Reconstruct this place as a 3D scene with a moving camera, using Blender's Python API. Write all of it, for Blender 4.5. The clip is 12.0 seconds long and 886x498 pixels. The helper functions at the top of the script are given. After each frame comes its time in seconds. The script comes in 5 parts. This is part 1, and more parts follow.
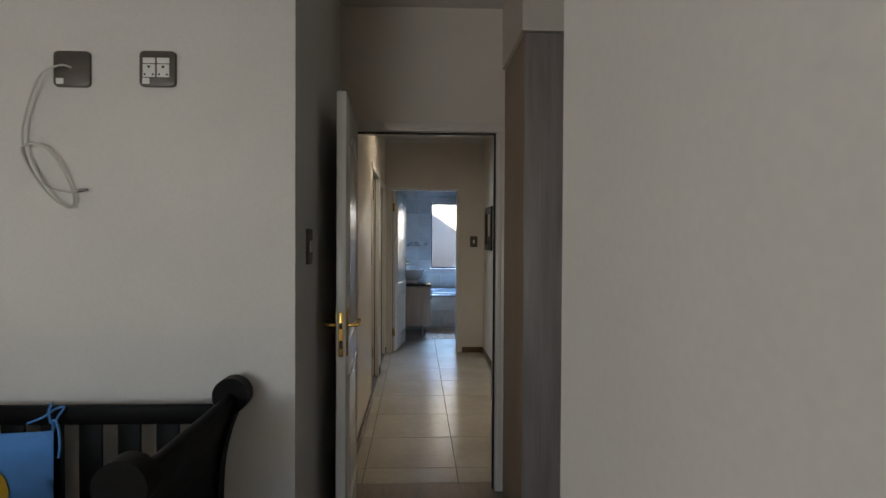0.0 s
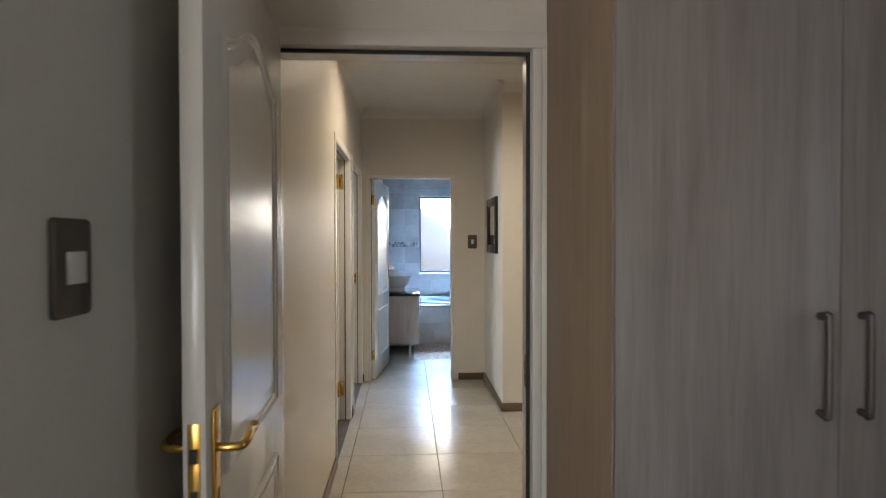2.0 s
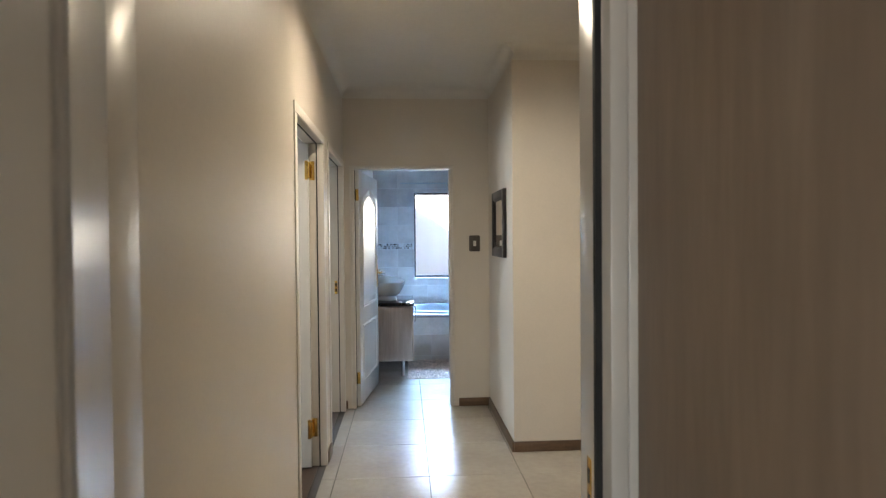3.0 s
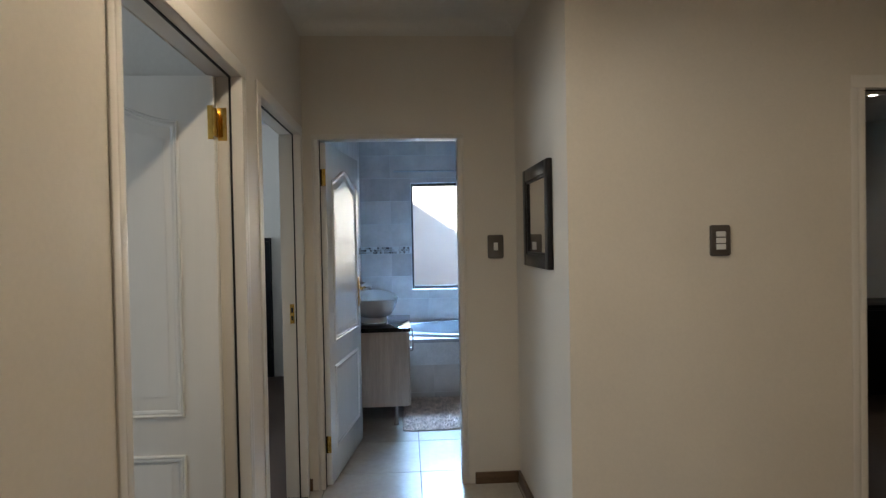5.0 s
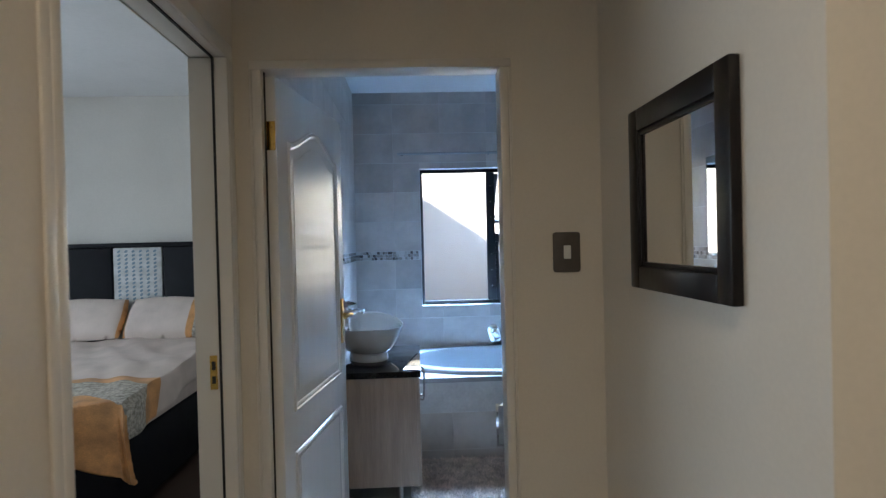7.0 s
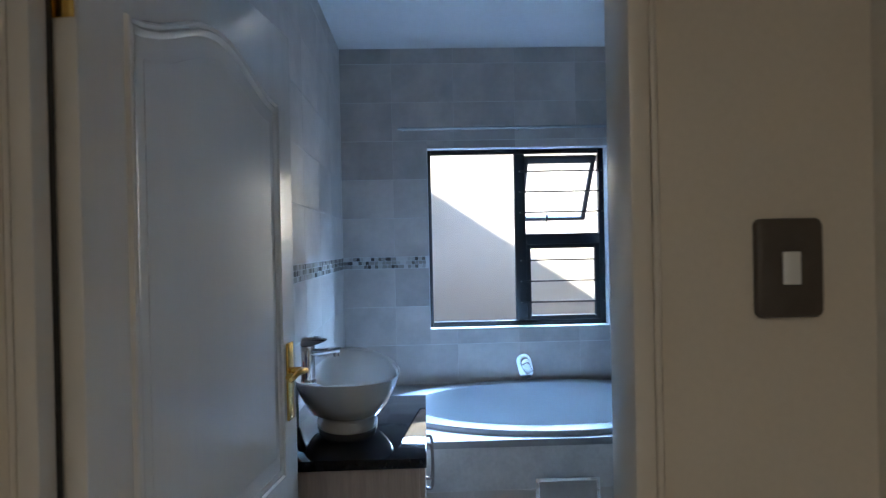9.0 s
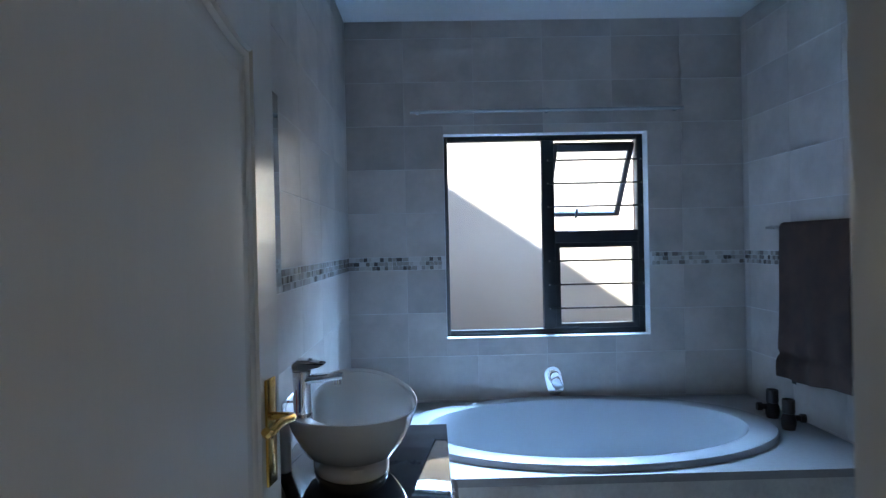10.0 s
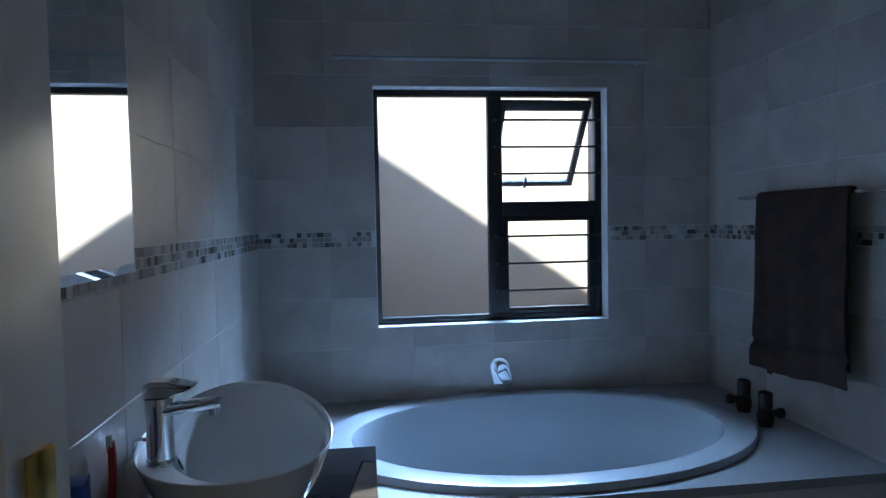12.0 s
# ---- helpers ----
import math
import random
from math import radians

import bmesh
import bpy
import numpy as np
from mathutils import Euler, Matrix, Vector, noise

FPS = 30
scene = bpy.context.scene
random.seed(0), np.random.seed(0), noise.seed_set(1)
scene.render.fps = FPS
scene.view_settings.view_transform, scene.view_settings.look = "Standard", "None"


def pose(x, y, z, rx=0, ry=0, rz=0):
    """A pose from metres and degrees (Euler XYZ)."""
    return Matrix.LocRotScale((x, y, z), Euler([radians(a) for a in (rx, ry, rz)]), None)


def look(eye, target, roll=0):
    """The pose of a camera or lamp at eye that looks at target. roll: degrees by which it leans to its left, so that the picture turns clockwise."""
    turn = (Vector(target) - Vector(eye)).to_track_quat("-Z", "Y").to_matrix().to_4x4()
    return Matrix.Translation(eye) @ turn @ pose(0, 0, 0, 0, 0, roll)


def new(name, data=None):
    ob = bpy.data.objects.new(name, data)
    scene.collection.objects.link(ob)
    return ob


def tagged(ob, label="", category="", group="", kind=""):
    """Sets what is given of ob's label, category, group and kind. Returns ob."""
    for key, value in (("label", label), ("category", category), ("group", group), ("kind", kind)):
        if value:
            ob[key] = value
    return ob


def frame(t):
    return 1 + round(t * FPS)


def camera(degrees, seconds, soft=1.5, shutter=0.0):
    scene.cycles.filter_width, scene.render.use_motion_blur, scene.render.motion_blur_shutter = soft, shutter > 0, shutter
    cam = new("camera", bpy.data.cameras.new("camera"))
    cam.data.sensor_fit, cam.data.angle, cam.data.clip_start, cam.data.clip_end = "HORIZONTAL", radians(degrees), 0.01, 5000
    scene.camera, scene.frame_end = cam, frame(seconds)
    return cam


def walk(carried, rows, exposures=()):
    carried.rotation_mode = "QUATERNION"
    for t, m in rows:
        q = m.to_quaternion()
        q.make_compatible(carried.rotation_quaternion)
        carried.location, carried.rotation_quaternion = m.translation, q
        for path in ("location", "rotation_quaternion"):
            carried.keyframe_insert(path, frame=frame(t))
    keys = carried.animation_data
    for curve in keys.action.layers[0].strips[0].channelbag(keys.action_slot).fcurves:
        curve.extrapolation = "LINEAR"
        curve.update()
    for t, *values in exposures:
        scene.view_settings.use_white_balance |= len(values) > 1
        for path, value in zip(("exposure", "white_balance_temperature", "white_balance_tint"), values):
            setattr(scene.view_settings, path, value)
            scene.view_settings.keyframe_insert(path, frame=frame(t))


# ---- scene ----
cam = camera(72.2, 12.0, soft=1.35, shutter=0.3)
PATH = [
    (0, (0.353, 0.312, 1.436), (0.438, 2.31, 1.404), 0.3),
    (0.5, (0.36, 0.669, 1.445), (0.456, 2.667, 1.41), 0.3),
    (1, (0.377, 1.022, 1.448), (0.482, 3.019, 1.413), 0.2),
    (1.5, (0.386, 1.428, 1.446), (0.494, 3.425, 1.41), 0.0),
    (2, (0.403, 1.835, 1.446), (0.522, 3.831, 1.410), -0.1),
    (2.5, (0.433, 2.305, 1.454), (0.559, 4.301, 1.417), -0.3),
    (3, (0.469, 2.772, 1.456), (0.594, 4.768, 1.42), -0.5),
    (3.2, (0.483, 2.950, 1.453), (0.607, 4.946, 1.419), -0.6),
    (4.8, (0.545, 4.259, 1.452), (0.665, 6.255, 1.422), -1.1),
    (5, (0.548, 4.422, 1.455), (0.665, 6.418, 1.424), -1.1),
    (5.5, (0.545, 4.799, 1.456), (0.652, 6.796, 1.428), -1.2),
    (6, (0.542, 5.176, 1.454), (0.649, 7.173, 1.427), -1.3),
    (6.5, (0.546, 5.572, 1.450), (0.644, 7.57, 1.424), -1.4),
    (7, (0.550, 5.918, 1.452), (0.639, 7.916, 1.43), -1.4),
    (7.2, (0.555, 6.058, 1.452), (0.643, 8.056, 1.431), -1.4),
    (8.8, (0.560, 7.035, 1.446), (0.634, 9.034, 1.439), -1.2),
    (9, (0.564, 7.165, 1.448), (0.626, 9.164, 1.439), -1.2),
    (9.5, (0.553, 7.428, 1.450), (0.591, 9.427, 1.439), -1.2),
    (10, (0.518, 7.624, 1.452), (0.554, 9.623, 1.438), -1.2),
    (10.5, (0.500, 7.816, 1.445), (0.56, 9.815, 1.426), -1.2),
    (11, (0.523, 7.979, 1.442), (0.62, 9.976, 1.415), -1.1),
    (11.5, (0.541, 8.089, 1.438), (0.709, 10.082, 1.387), -1.1),
    (12, (0.543, 8.141, 1.432), (0.796, 10.123, 1.337), -1.1),
]
EXPOSURES = [
    (0.0, 2.85, 6500, 10),
    (1.0, 3.05, 6500, 10),
    (1.5, 3.45, 6500, 10),
    (2.0, 3.95, 6500, 10),
    (2.5, 4.10, 6500, 10),
    (3.0, 3.95, 6500, 10),
    (5.0, 3.30, 6500, 10),
    (6.5, 3.15, 6500, 10),
    (7.0, 3.22, 6500, 10),
    (9.0, 2.90, 6500, 10),
    (10.0, 2.62, 6500, 10),
    (10.5, 2.42, 6500, 10),
    (11.0, 2.12, 6500, 10),
    (12.0, 1.70, 6500, 10),
]
walk(cam, [(t, look(eye, target, roll)) for t, eye, target, roll in PATH], EXPOSURES)

# ---- world, sun and lamps ----
SUN_EL, SUN_AZ = 53.4, 180.0      # elevation; the sun stands over the -y side
world = bpy.data.worlds.new("sky")
scene.world = world
world.use_nodes = True
wn, wl = world.node_tree.nodes, world.node_tree.links
sky = wn.new("ShaderNodeTexSky")
sky.sky_type, sky.sun_disc = "NISHITA", False
sky.sun_elevation, sky.sun_rotation = radians(SUN_EL), radians(SUN_AZ)
wl.new(sky.outputs[0], wn["Background"].inputs[0])
wn["Background"].inputs[1].default_value = 0.028

sun = new("sun", bpy.data.lights.new("sun", "SUN"))
sun.data.energy, sun.data.angle, sun.data.color = 5.0, radians(1.2), (1.0, 0.95, 0.87)
sun.matrix_world = look((0, 0, 0), (0, math.cos(radians(SUN_EL)), -math.sin(radians(SUN_EL))))


def daylight_lamp(name, at, toward, w, h, watts, color):
    """An area lamp that stands in for daylight."""
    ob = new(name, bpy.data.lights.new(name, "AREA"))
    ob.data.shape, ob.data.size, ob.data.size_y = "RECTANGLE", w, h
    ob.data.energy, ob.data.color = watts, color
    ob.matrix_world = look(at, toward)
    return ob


DAY = (0.72, 0.86, 1.0)
daylight_lamp("daylight_bedroom", (-1.4, -1.96, 1.5), (-1.4, 0, 1.45), 1.5, 0.95, 4.3, (0.82, 0.91, 1.0))
# The next three are added before closed walls; no windows are built there.
daylight_lamp("daylight_alcove", (3.15, 2.3, 1.5), (0, 2.3, 1.4), 0.9, 1.2, 0.31, (0.85, 0.93, 1.0))
daylight_lamp("daylight_nursery", (-3.36, 5.0, 1.5), (0, 5.2, 1.4), 1.3, 1.2, 3.0, DAY)
daylight_lamp("daylight_guest", (-3.36, 9.0, 1.5), (0, 8.8, 1.4), 1.5, 1.2, 4.4, DAY)
# Added high outside the bathroom window in place of the sky's light.
bath_day = daylight_lamp("daylight_bath", (1.75, 12.55, 3.02), (0.85, 9.3, 0.9), 2.3, 0.8, 88, (0.33, 0.58, 1.0))
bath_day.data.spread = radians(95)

# ---- materials ----


def material(name, color, rough=0.6, metal=0.0, spec=0.5, scale=6.0, vary=0.06, fine=60.0, bump=0.05, tint=None, per_object=0.0, island=0.0,
             stretch=(1, 1, 1), coat=0.0, rough_vary=0.08, distance=0.002):
    """A surface with a broad and a fine variation of colour, gloss and relief."""
    m = bpy.data.materials.new(name)
    m.use_nodes = True
    n, l = m.node_tree.nodes, m.node_tree.links
    b = n["Principled BSDF"]
    tc = n.new("ShaderNodeTexCoord")
    mp = n.new("ShaderNodeMapping")
    mp.inputs["Scale"].default_value = stretch
    l.new(tc.outputs["Object"], mp.inputs[0])
    vec = mp.outputs[0]
    info = n.new("ShaderNodeObjectInfo")
    if per_object:
        off = n.new("ShaderNodeVectorMath")
        off.operation = "MULTIPLY_ADD"
        l.new(info.outputs["Random"], off.inputs[0])
        off.inputs[1].default_value = (37.0, 53.0, 71.0)
        l.new(vec, off.inputs[2])
        vec = off.outputs[0]
    a = n.new("ShaderNodeTexNoise")
    a.inputs["Scale"].default_value, a.inputs["Detail"].default_value = scale, 5
    f = n.new("ShaderNodeTexNoise")
    f.inputs["Scale"].default_value, f.inputs["Detail"].default_value = fine, 4
    l.new(vec, a.inputs["Vector"])
    l.new(vec, f.inputs["Vector"])
    mix = n.new("ShaderNodeMix")
    mix.data_type = "RGBA"
    dark = tint or tuple(c * (1 - 2.5 * vary) for c in color)
    mix.inputs[6].default_value = (*dark, 1)
    mix.inputs[7].default_value = (*color, 1)
    ramp = n.new("ShaderNodeMapRange")
    ramp.inputs["From Min"].default_value, ramp.inputs["From Max"].default_value = 0.35, 0.62
    l.new(a.outputs[0], ramp.inputs[0])
    l.new(ramp.outputs[0], mix.inputs[0])
    hsv = n.new("ShaderNodeHueSaturation")
    l.new(mix.outputs[2], hsv.inputs["Color"])
    val = n.new("ShaderNodeMapRange")
    val.inputs["From Min"].default_value, val.inputs["From Max"].default_value = 0.3, 0.7
    val.inputs["To Min"].default_value, val.inputs["To Max"].default_value = 1 - vary, 1 + vary
    l.new(f.outputs[0], val.inputs[0])
    last = val.outputs[0]
    if per_object or island:
        source = info.outputs["Random"]
        if island:
            source = n.new("ShaderNodeNewGeometry").outputs["Random Per Island"]
        amount = island or per_object
        rnd = n.new("ShaderNodeMapRange")
        rnd.inputs["To Min"].default_value, rnd.inputs["To Max"].default_value = 1 - amount, 1 + amount
        l.new(source, rnd.inputs[0])
        mul = n.new("ShaderNodeMath")
        mul.operation = "MULTIPLY"
        l.new(last, mul.inputs[0])
        l.new(rnd.outputs[0], mul.inputs[1])
        last = mul.outputs[0]
    l.new(last, hsv.inputs["Value"])
    l.new(hsv.outputs[0], b.inputs["Base Color"])
    rr = n.new("ShaderNodeMapRange")
    rr.inputs["To Min"].default_value, rr.inputs["To Max"].default_value = max(0.02, rough - rough_vary), min(1, rough + rough_vary)
    l.new(a.outputs[0], rr.inputs[0])
    l.new(rr.outputs[0], b.inputs["Roughness"])
    b.inputs["Metallic"].default_value = metal
    b.inputs["Specular IOR Level"].default_value = spec
    b.inputs["Coat Weight"].default_value = coat
    b.inputs["Coat Roughness"].default_value = 0.08
    if bump:
        bp = n.new("ShaderNodeBump")
        bp.inputs["Strength"].default_value, bp.inputs["Distance"].default_value = bump, distance
        l.new(f.outputs[0], bp.inputs["Height"])
        l.new(bp.outputs[0], b.inputs["Normal"])
    return m


def glass_material(name, rough=0.0):
    m = bpy.data.materials.new(name)
    m.use_nodes = True
    n, l = m.node_tree.nodes, m.node_tree.links
    n.remove(n["Principled BSDF"])
    t, g, mix, fr = n.new("ShaderNodeBsdfTransparent"), n.new("ShaderNodeBsdfGlossy"), n.new("ShaderNodeMixShader"), n.new("ShaderNodeFresnel")
    t.inputs[0].default_value = (0.93, 0.95, 0.95, 1)
    g.inputs["Roughness"].default_value = 0.02
    fr.inputs[0].default_value = 1.45
    l.new(fr.outputs[0], mix.inputs[0])
    l.new(t.outputs[0], mix.inputs[1])
    l.new(g.outputs[0], mix.inputs[2])
    l.new(mix.outputs[0], n["Material Output"].inputs[0])
    return m


PLASTER = material("cream_wall_paint", (0.68, 0.615, 0.525), 0.46, rough_vary=0.04, vary=0.02, scale=1.7, fine=90, bump=0.12)
BEDWALL = material("pale_wall_paint", (0.66, 0.635, 0.59), 0.6, vary=0.025, scale=1.7, fine=90, bump=0.12)
CEILING = material("ceiling_paint", (0.74, 0.71, 0.65), 0.8, vary=0.02, scale=2, fine=40, bump=0.05)
WHITE_CEIL = material("white_ceiling_paint", (0.78, 0.79, 0.8), 0.8, vary=0.02, scale=2, fine=40, bump=0.05)
FRAME = material("cream_gloss_enamel", (0.69, 0.64, 0.57), 0.3, vary=0.006, scale=2, fine=50, bump=0.01, rough_vary=0.02)
DOOR = material("white_door_enamel", (0.76, 0.735, 0.69), 0.21, vary=0.008, scale=3, fine=34, bump=0.07, stretch=(7, 7, 0.5), distance=0.001, rough_vary=0.03)
# Plain black for rebate shade strips, small holes and the towel tag.
MATT_BLACK = material("matt_black", (0.015, 0.014, 0.013), 0.6, vary=0.05)
FLOOR_TILE = material("beige_porcelain", (0.47, 0.43, 0.37), 0.23, spec=0.42, vary=0.05, scale=2.2, fine=25, bump=0.05, per_object=0.03, rough_vary=0.05, distance=0.001)
GROUT = material("dark_grout", (0.10, 0.09, 0.08), 0.9, vary=0.1)
WALL_GROUT = material("pale_grout", (0.66, 0.66, 0.65), 0.9, vary=0.06)
WALL_TILE = material("grey_stone_tile", (0.55, 0.508, 0.472), 0.34, vary=0.035, scale=3.4, fine=26, bump=0.02, tint=(0.425, 0.388, 0.36), per_object=0.075, rough_vary=0.05)
MOSAIC = material("mosaic_glass", (0.42, 0.40, 0.38), 0.2, vary=0.05, scale=9, fine=30, bump=0.0)
_n, _l = MOSAIC.node_tree.nodes, MOSAIC.node_tree.links
_geo, _ramp = _n.new("ShaderNodeNewGeometry"), _n.new("ShaderNodeValToRGB")
_ramp.color_ramp.interpolation = "CONSTANT"
_e = _ramp.color_ramp.elements
_e[0].position, _e[0].color = 0.0, (0.10, 0.09, 0.085, 1)
_e[1].position, _e[1].color = 0.07, (0.20, 0.18, 0.165, 1)
for _p, _c in ((0.20, (0.33, 0.31, 0.29, 1)), (0.44, (0.47, 0.45, 0.42, 1)), (0.82, (0.57, 0.56, 0.54, 1))):
    _x = _e.new(_p)
    _x.color = _c
_l.new(_geo.outputs["Random Per Island"], _ramp.inputs[0])
_l.new(_ramp.outputs[0], _n["Principled BSDF"].inputs["Base Color"])
SKIRTING = material("brown_skirting", (0.13, 0.075, 0.04), 0.4, vary=0.12, scale=8, fine=60, bump=0.1, stretch=(1, 1, 6))
LAMINATE = material("grey_brown_laminate", (0.20, 0.155, 0.12), 0.4, vary=0.10, scale=4, fine=30, bump=0.08, stretch=(8, 1, 1), per_object=0.15)
DARK_FLOOR = material("dark_brown_laminate", (0.085, 0.055, 0.042), 0.4, vary=0.10, scale=4, fine=30, bump=0.08, stretch=(1, 8, 1), per_object=0.15)
WARDROBE = material("grey_woodgrain_foil", (0.275, 0.235, 0.222), 0.42, vary=0.06, scale=5, fine=26, bump=0.06, tint=(0.215, 0.182, 0.17), stretch=(6, 6, 0.35))
WARDROBE_SIDE = material("pale_oak_foil", (0.33, 0.24, 0.17), 0.5, vary=0.06, scale=5, fine=26, bump=0.06, stretch=(6, 6, 0.4))
VANITY = material("washed_oak_foil", (0.43, 0.335, 0.275), 0.45, vary=0.07, scale=6, fine=30, bump=0.08, tint=(0.36, 0.28, 0.23), stretch=(7, 7, 0.5))
GRANITE = material("black_granite", (0.012, 0.012, 0.014), 0.05, spec=0.25, vary=0.3, scale=40, fine=260, bump=0.0, rough_vary=0.015)
CERAMIC = material("white_ceramic", (0.80, 0.80, 0.79), 0.08, vary=0.01, scale=3, bump=0.0, coat=0.5, rough_vary=0.02)
# White acrylic, dimmed and blued in its colour for the sky light on the tub.
ACRYLIC = material("sky_toned_white_acrylic", (0.44, 0.475, 0.505), 0.16, vary=0.01, scale=3, bump=0.0, rough_vary=0.03)
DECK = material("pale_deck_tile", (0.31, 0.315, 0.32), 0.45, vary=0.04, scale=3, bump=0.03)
CHROME = material("chrome", (0.82, 0.83, 0.85), 0.08, metal=1.0, vary=0.01, bump=0.0, rough_vary=0.03)
BRASS = material("polished_brass", (0.80, 0.50, 0.13), 0.2, metal=1.0, vary=0.08, scale=20, bump=0.03, rough_vary=0.08)
STEEL = material("brushed_steel", (0.30, 0.27, 0.26), 0.38, metal=1.0, vary=0.05, bump=0.03)
PEWTER = material("dull_pewter", (0.17, 0.14, 0.13), 0.5, metal=0.7, vary=0.06, bump=0.03)
SWITCH = material("bronze_switch_plate", (0.10, 0.083, 0.07), 0.38, metal=0.3, vary=0.04, scale=15, bump=0.02)
SWITCH_WHITE = material("white_switch_plastic", (0.72, 0.71, 0.68), 0.35, vary=0.02, bump=0.0)
ESPRESSO = material("espresso_stained_wood", (0.004, 0.0033, 0.003), 0.5, spec=0.1, vary=0.15, scale=8, fine=50, bump=0.06, stretch=(1, 1, 5))
FRAME_WOOD = material("dark_frame_wood", (0.009, 0.0055, 0.005), 0.34, spec=0.3, vary=0.2, scale=12, fine=70, bump=0.15, stretch=(4, 4, 1))
BLACK_ALU = material("black_aluminium", (0.012, 0.013, 0.016), 0.4, vary=0.05, scale=20, bump=0.02)
TOWEL = material("dark_towel_terry", (0.062, 0.034, 0.026), 0.95, vary=0.18, scale=12, fine=420, bump=0.7, distance=0.004)
BOTTLE = material("dark_brown_metal", (0.028, 0.016, 0.014), 0.4, vary=0.1, bump=0.02)
RUG = material("beige_shag", (0.74, 0.64, 0.57), 0.95, vary=0.15, scale=15, fine=180, bump=0.5, island=0.25)
BLUE = material("blue_cotton", (0.09, 0.27, 0.62), 0.85, vary=0.08, scale=5, fine=300, bump=0.25)
YELLOW = material("yellow_applique", (0.72, 0.42, 0.03), 0.85, vary=0.08, fine=300, bump=0.25)
CABLE = material("grey_cable_sheath", (0.50, 0.48, 0.42), 0.5, vary=0.03, bump=0.0)
LINEN = material("white_bed_linen", (0.71, 0.60, 0.54), 0.85, vary=0.05, scale=6, fine=240, bump=0.3)
GOLD_BAND = material("mustard_bed_runner", (0.72, 0.36, 0.14), 0.5, vary=0.15, scale=9, fine=200, bump=0.3)
LACE = material("patterned_lace_band", (0.58, 0.54, 0.47), 0.8, vary=0.3, scale=46, fine=160, bump=0.4, tint=(0.27, 0.25, 0.21))
LEATHER = material("black_leatherette", (0.008, 0.009, 0.013), 0.6, spec=0.2, vary=0.1, scale=9, fine=160, bump=0.12)
PAD = material("silver_quilted_fabric", (0.60, 0.62, 0.63), 0.6, vary=0.08, scale=18, fine=200, bump=0.3)
PAD_DOT = material("blue_grey_stitching", (0.20, 0.30, 0.38), 0.7, vary=0.06, fine=200, bump=0.2)
OUT_WALL = material("outdoor_plaster", (0.68, 0.64, 0.58), 0.85, vary=0.05, scale=1.2, fine=60, bump=0.3)
DARK_SKIN = material("dark_brown_outer_skin", (0.17, 0.10, 0.07), 0.85, vary=0.12, scale=6, fine=70, bump=0.3)
ROOF = material("roof_tile_grey", (0.16, 0.13, 0.12), 0.8, vary=0.1, scale=3, bump=0.2)
GRASS = material("ground_paving", (0.14, 0.13, 0.12), 0.9, vary=0.1, scale=2, bump=0.2)
RED = material("red_plastic", (0.55, 0.03, 0.02), 0.3, vary=0.03, bump=0.0)
BLUE_BOX = material("blue_plastic", (0.03, 0.11, 0.42), 0.35, vary=0.03, bump=0.0)
GLASS = glass_material("clear_glass")
MIRROR = material("silver_mirror", (0.86, 0.88, 0.88), 0.0, metal=1.0, vary=0.0, bump=0.0, rough_vary=0.0)
LAMP_GLOW = bpy.data.materials.new("lit_lamp")
LAMP_GLOW.use_nodes = True
LAMP_GLOW.node_tree.nodes["Principled BSDF"].inputs["Emission Color"].default_value = (1.0, 0.86, 0.68, 1)
LAMP_GLOW.node_tree.nodes["Principled BSDF"].inputs["Emission Strength"].default_value = 12

DIM_GLOW = LAMP_GLOW.copy()
DIM_GLOW.name = "dim_lamp"
DIM_GLOW.node_tree.nodes["Principled BSDF"].inputs["Emission Strength"].default_value = 1.6

# ---- building helpers ----


def box_into(bm, x0, x1, y0, y1, z0, z1):
    vs = [bm.verts.new(p) for p in ((x0, y0, z0), (x1, y0, z0), (x1, y1, z0), (x0, y1, z0), (x0, y0, z1), (x1, y0, z1), (x1, y1, z1), (x0, y1, z1))]
    return [bm.faces.new([vs[i] for i in f]) for f in ((3, 2, 1, 0), (4, 5, 6, 7), (0, 1, 5, 4), (1, 2, 6, 5), (2, 3, 7, 6), (3, 0, 4, 7))]


def boxes(*spans, bevel=0.0, segments=2):
    bm = bmesh.new()
    for s in spans:
        box_into(bm, *s)
    if bevel:
        bmesh.ops.bevel(bm, geom=bm.edges[:], offset=bevel, segments=segments, affect="EDGES", profile=0.5)
    return bm


def mesh_of(name, bm, mat, smooth=False):
    me = bpy.data.meshes.new(name)
    bmesh.ops.recalc_face_normals(bm, faces=bm.faces[:])
    bm.to_mesh(me)
    bm.free()
    for m in (mat if isinstance(mat, (list, tuple)) else [mat]):
        me.materials.append(m)
    if smooth:
        me.shade_smooth()
        me.set_sharp_from_angle(angle=radians(38))
    return me


def part(name, bm, mat, parent, label="", smooth=True, m=None):
    """Link a bmesh as one mesh object under a thing or a part."""
    ob = new(name, mesh_of(name, bm, mat, smooth))
    ob.parent = parent
    if m is not None:
        ob.matrix_local = m
    if label:
        ob["label"] = label
    return ob


def thing(name, label, category, at=(0, 0, 0), turn=0.0, group="", kind="", bm=None, mat=None, smooth=True):
    """A top-level thing: an empty at its base, or a mesh."""
    ob = new(name, mesh_of(name, bm, mat, smooth) if bm else None)
    ob.matrix_world = pose(*at, 0, 0, turn)
    return tagged(ob, label, category, group, kind)


def structure(name, bm, mat, label, category, smooth=False):
    return thing(name, label, category, kind="structure", bm=bm, mat=mat, smooth=smooth)


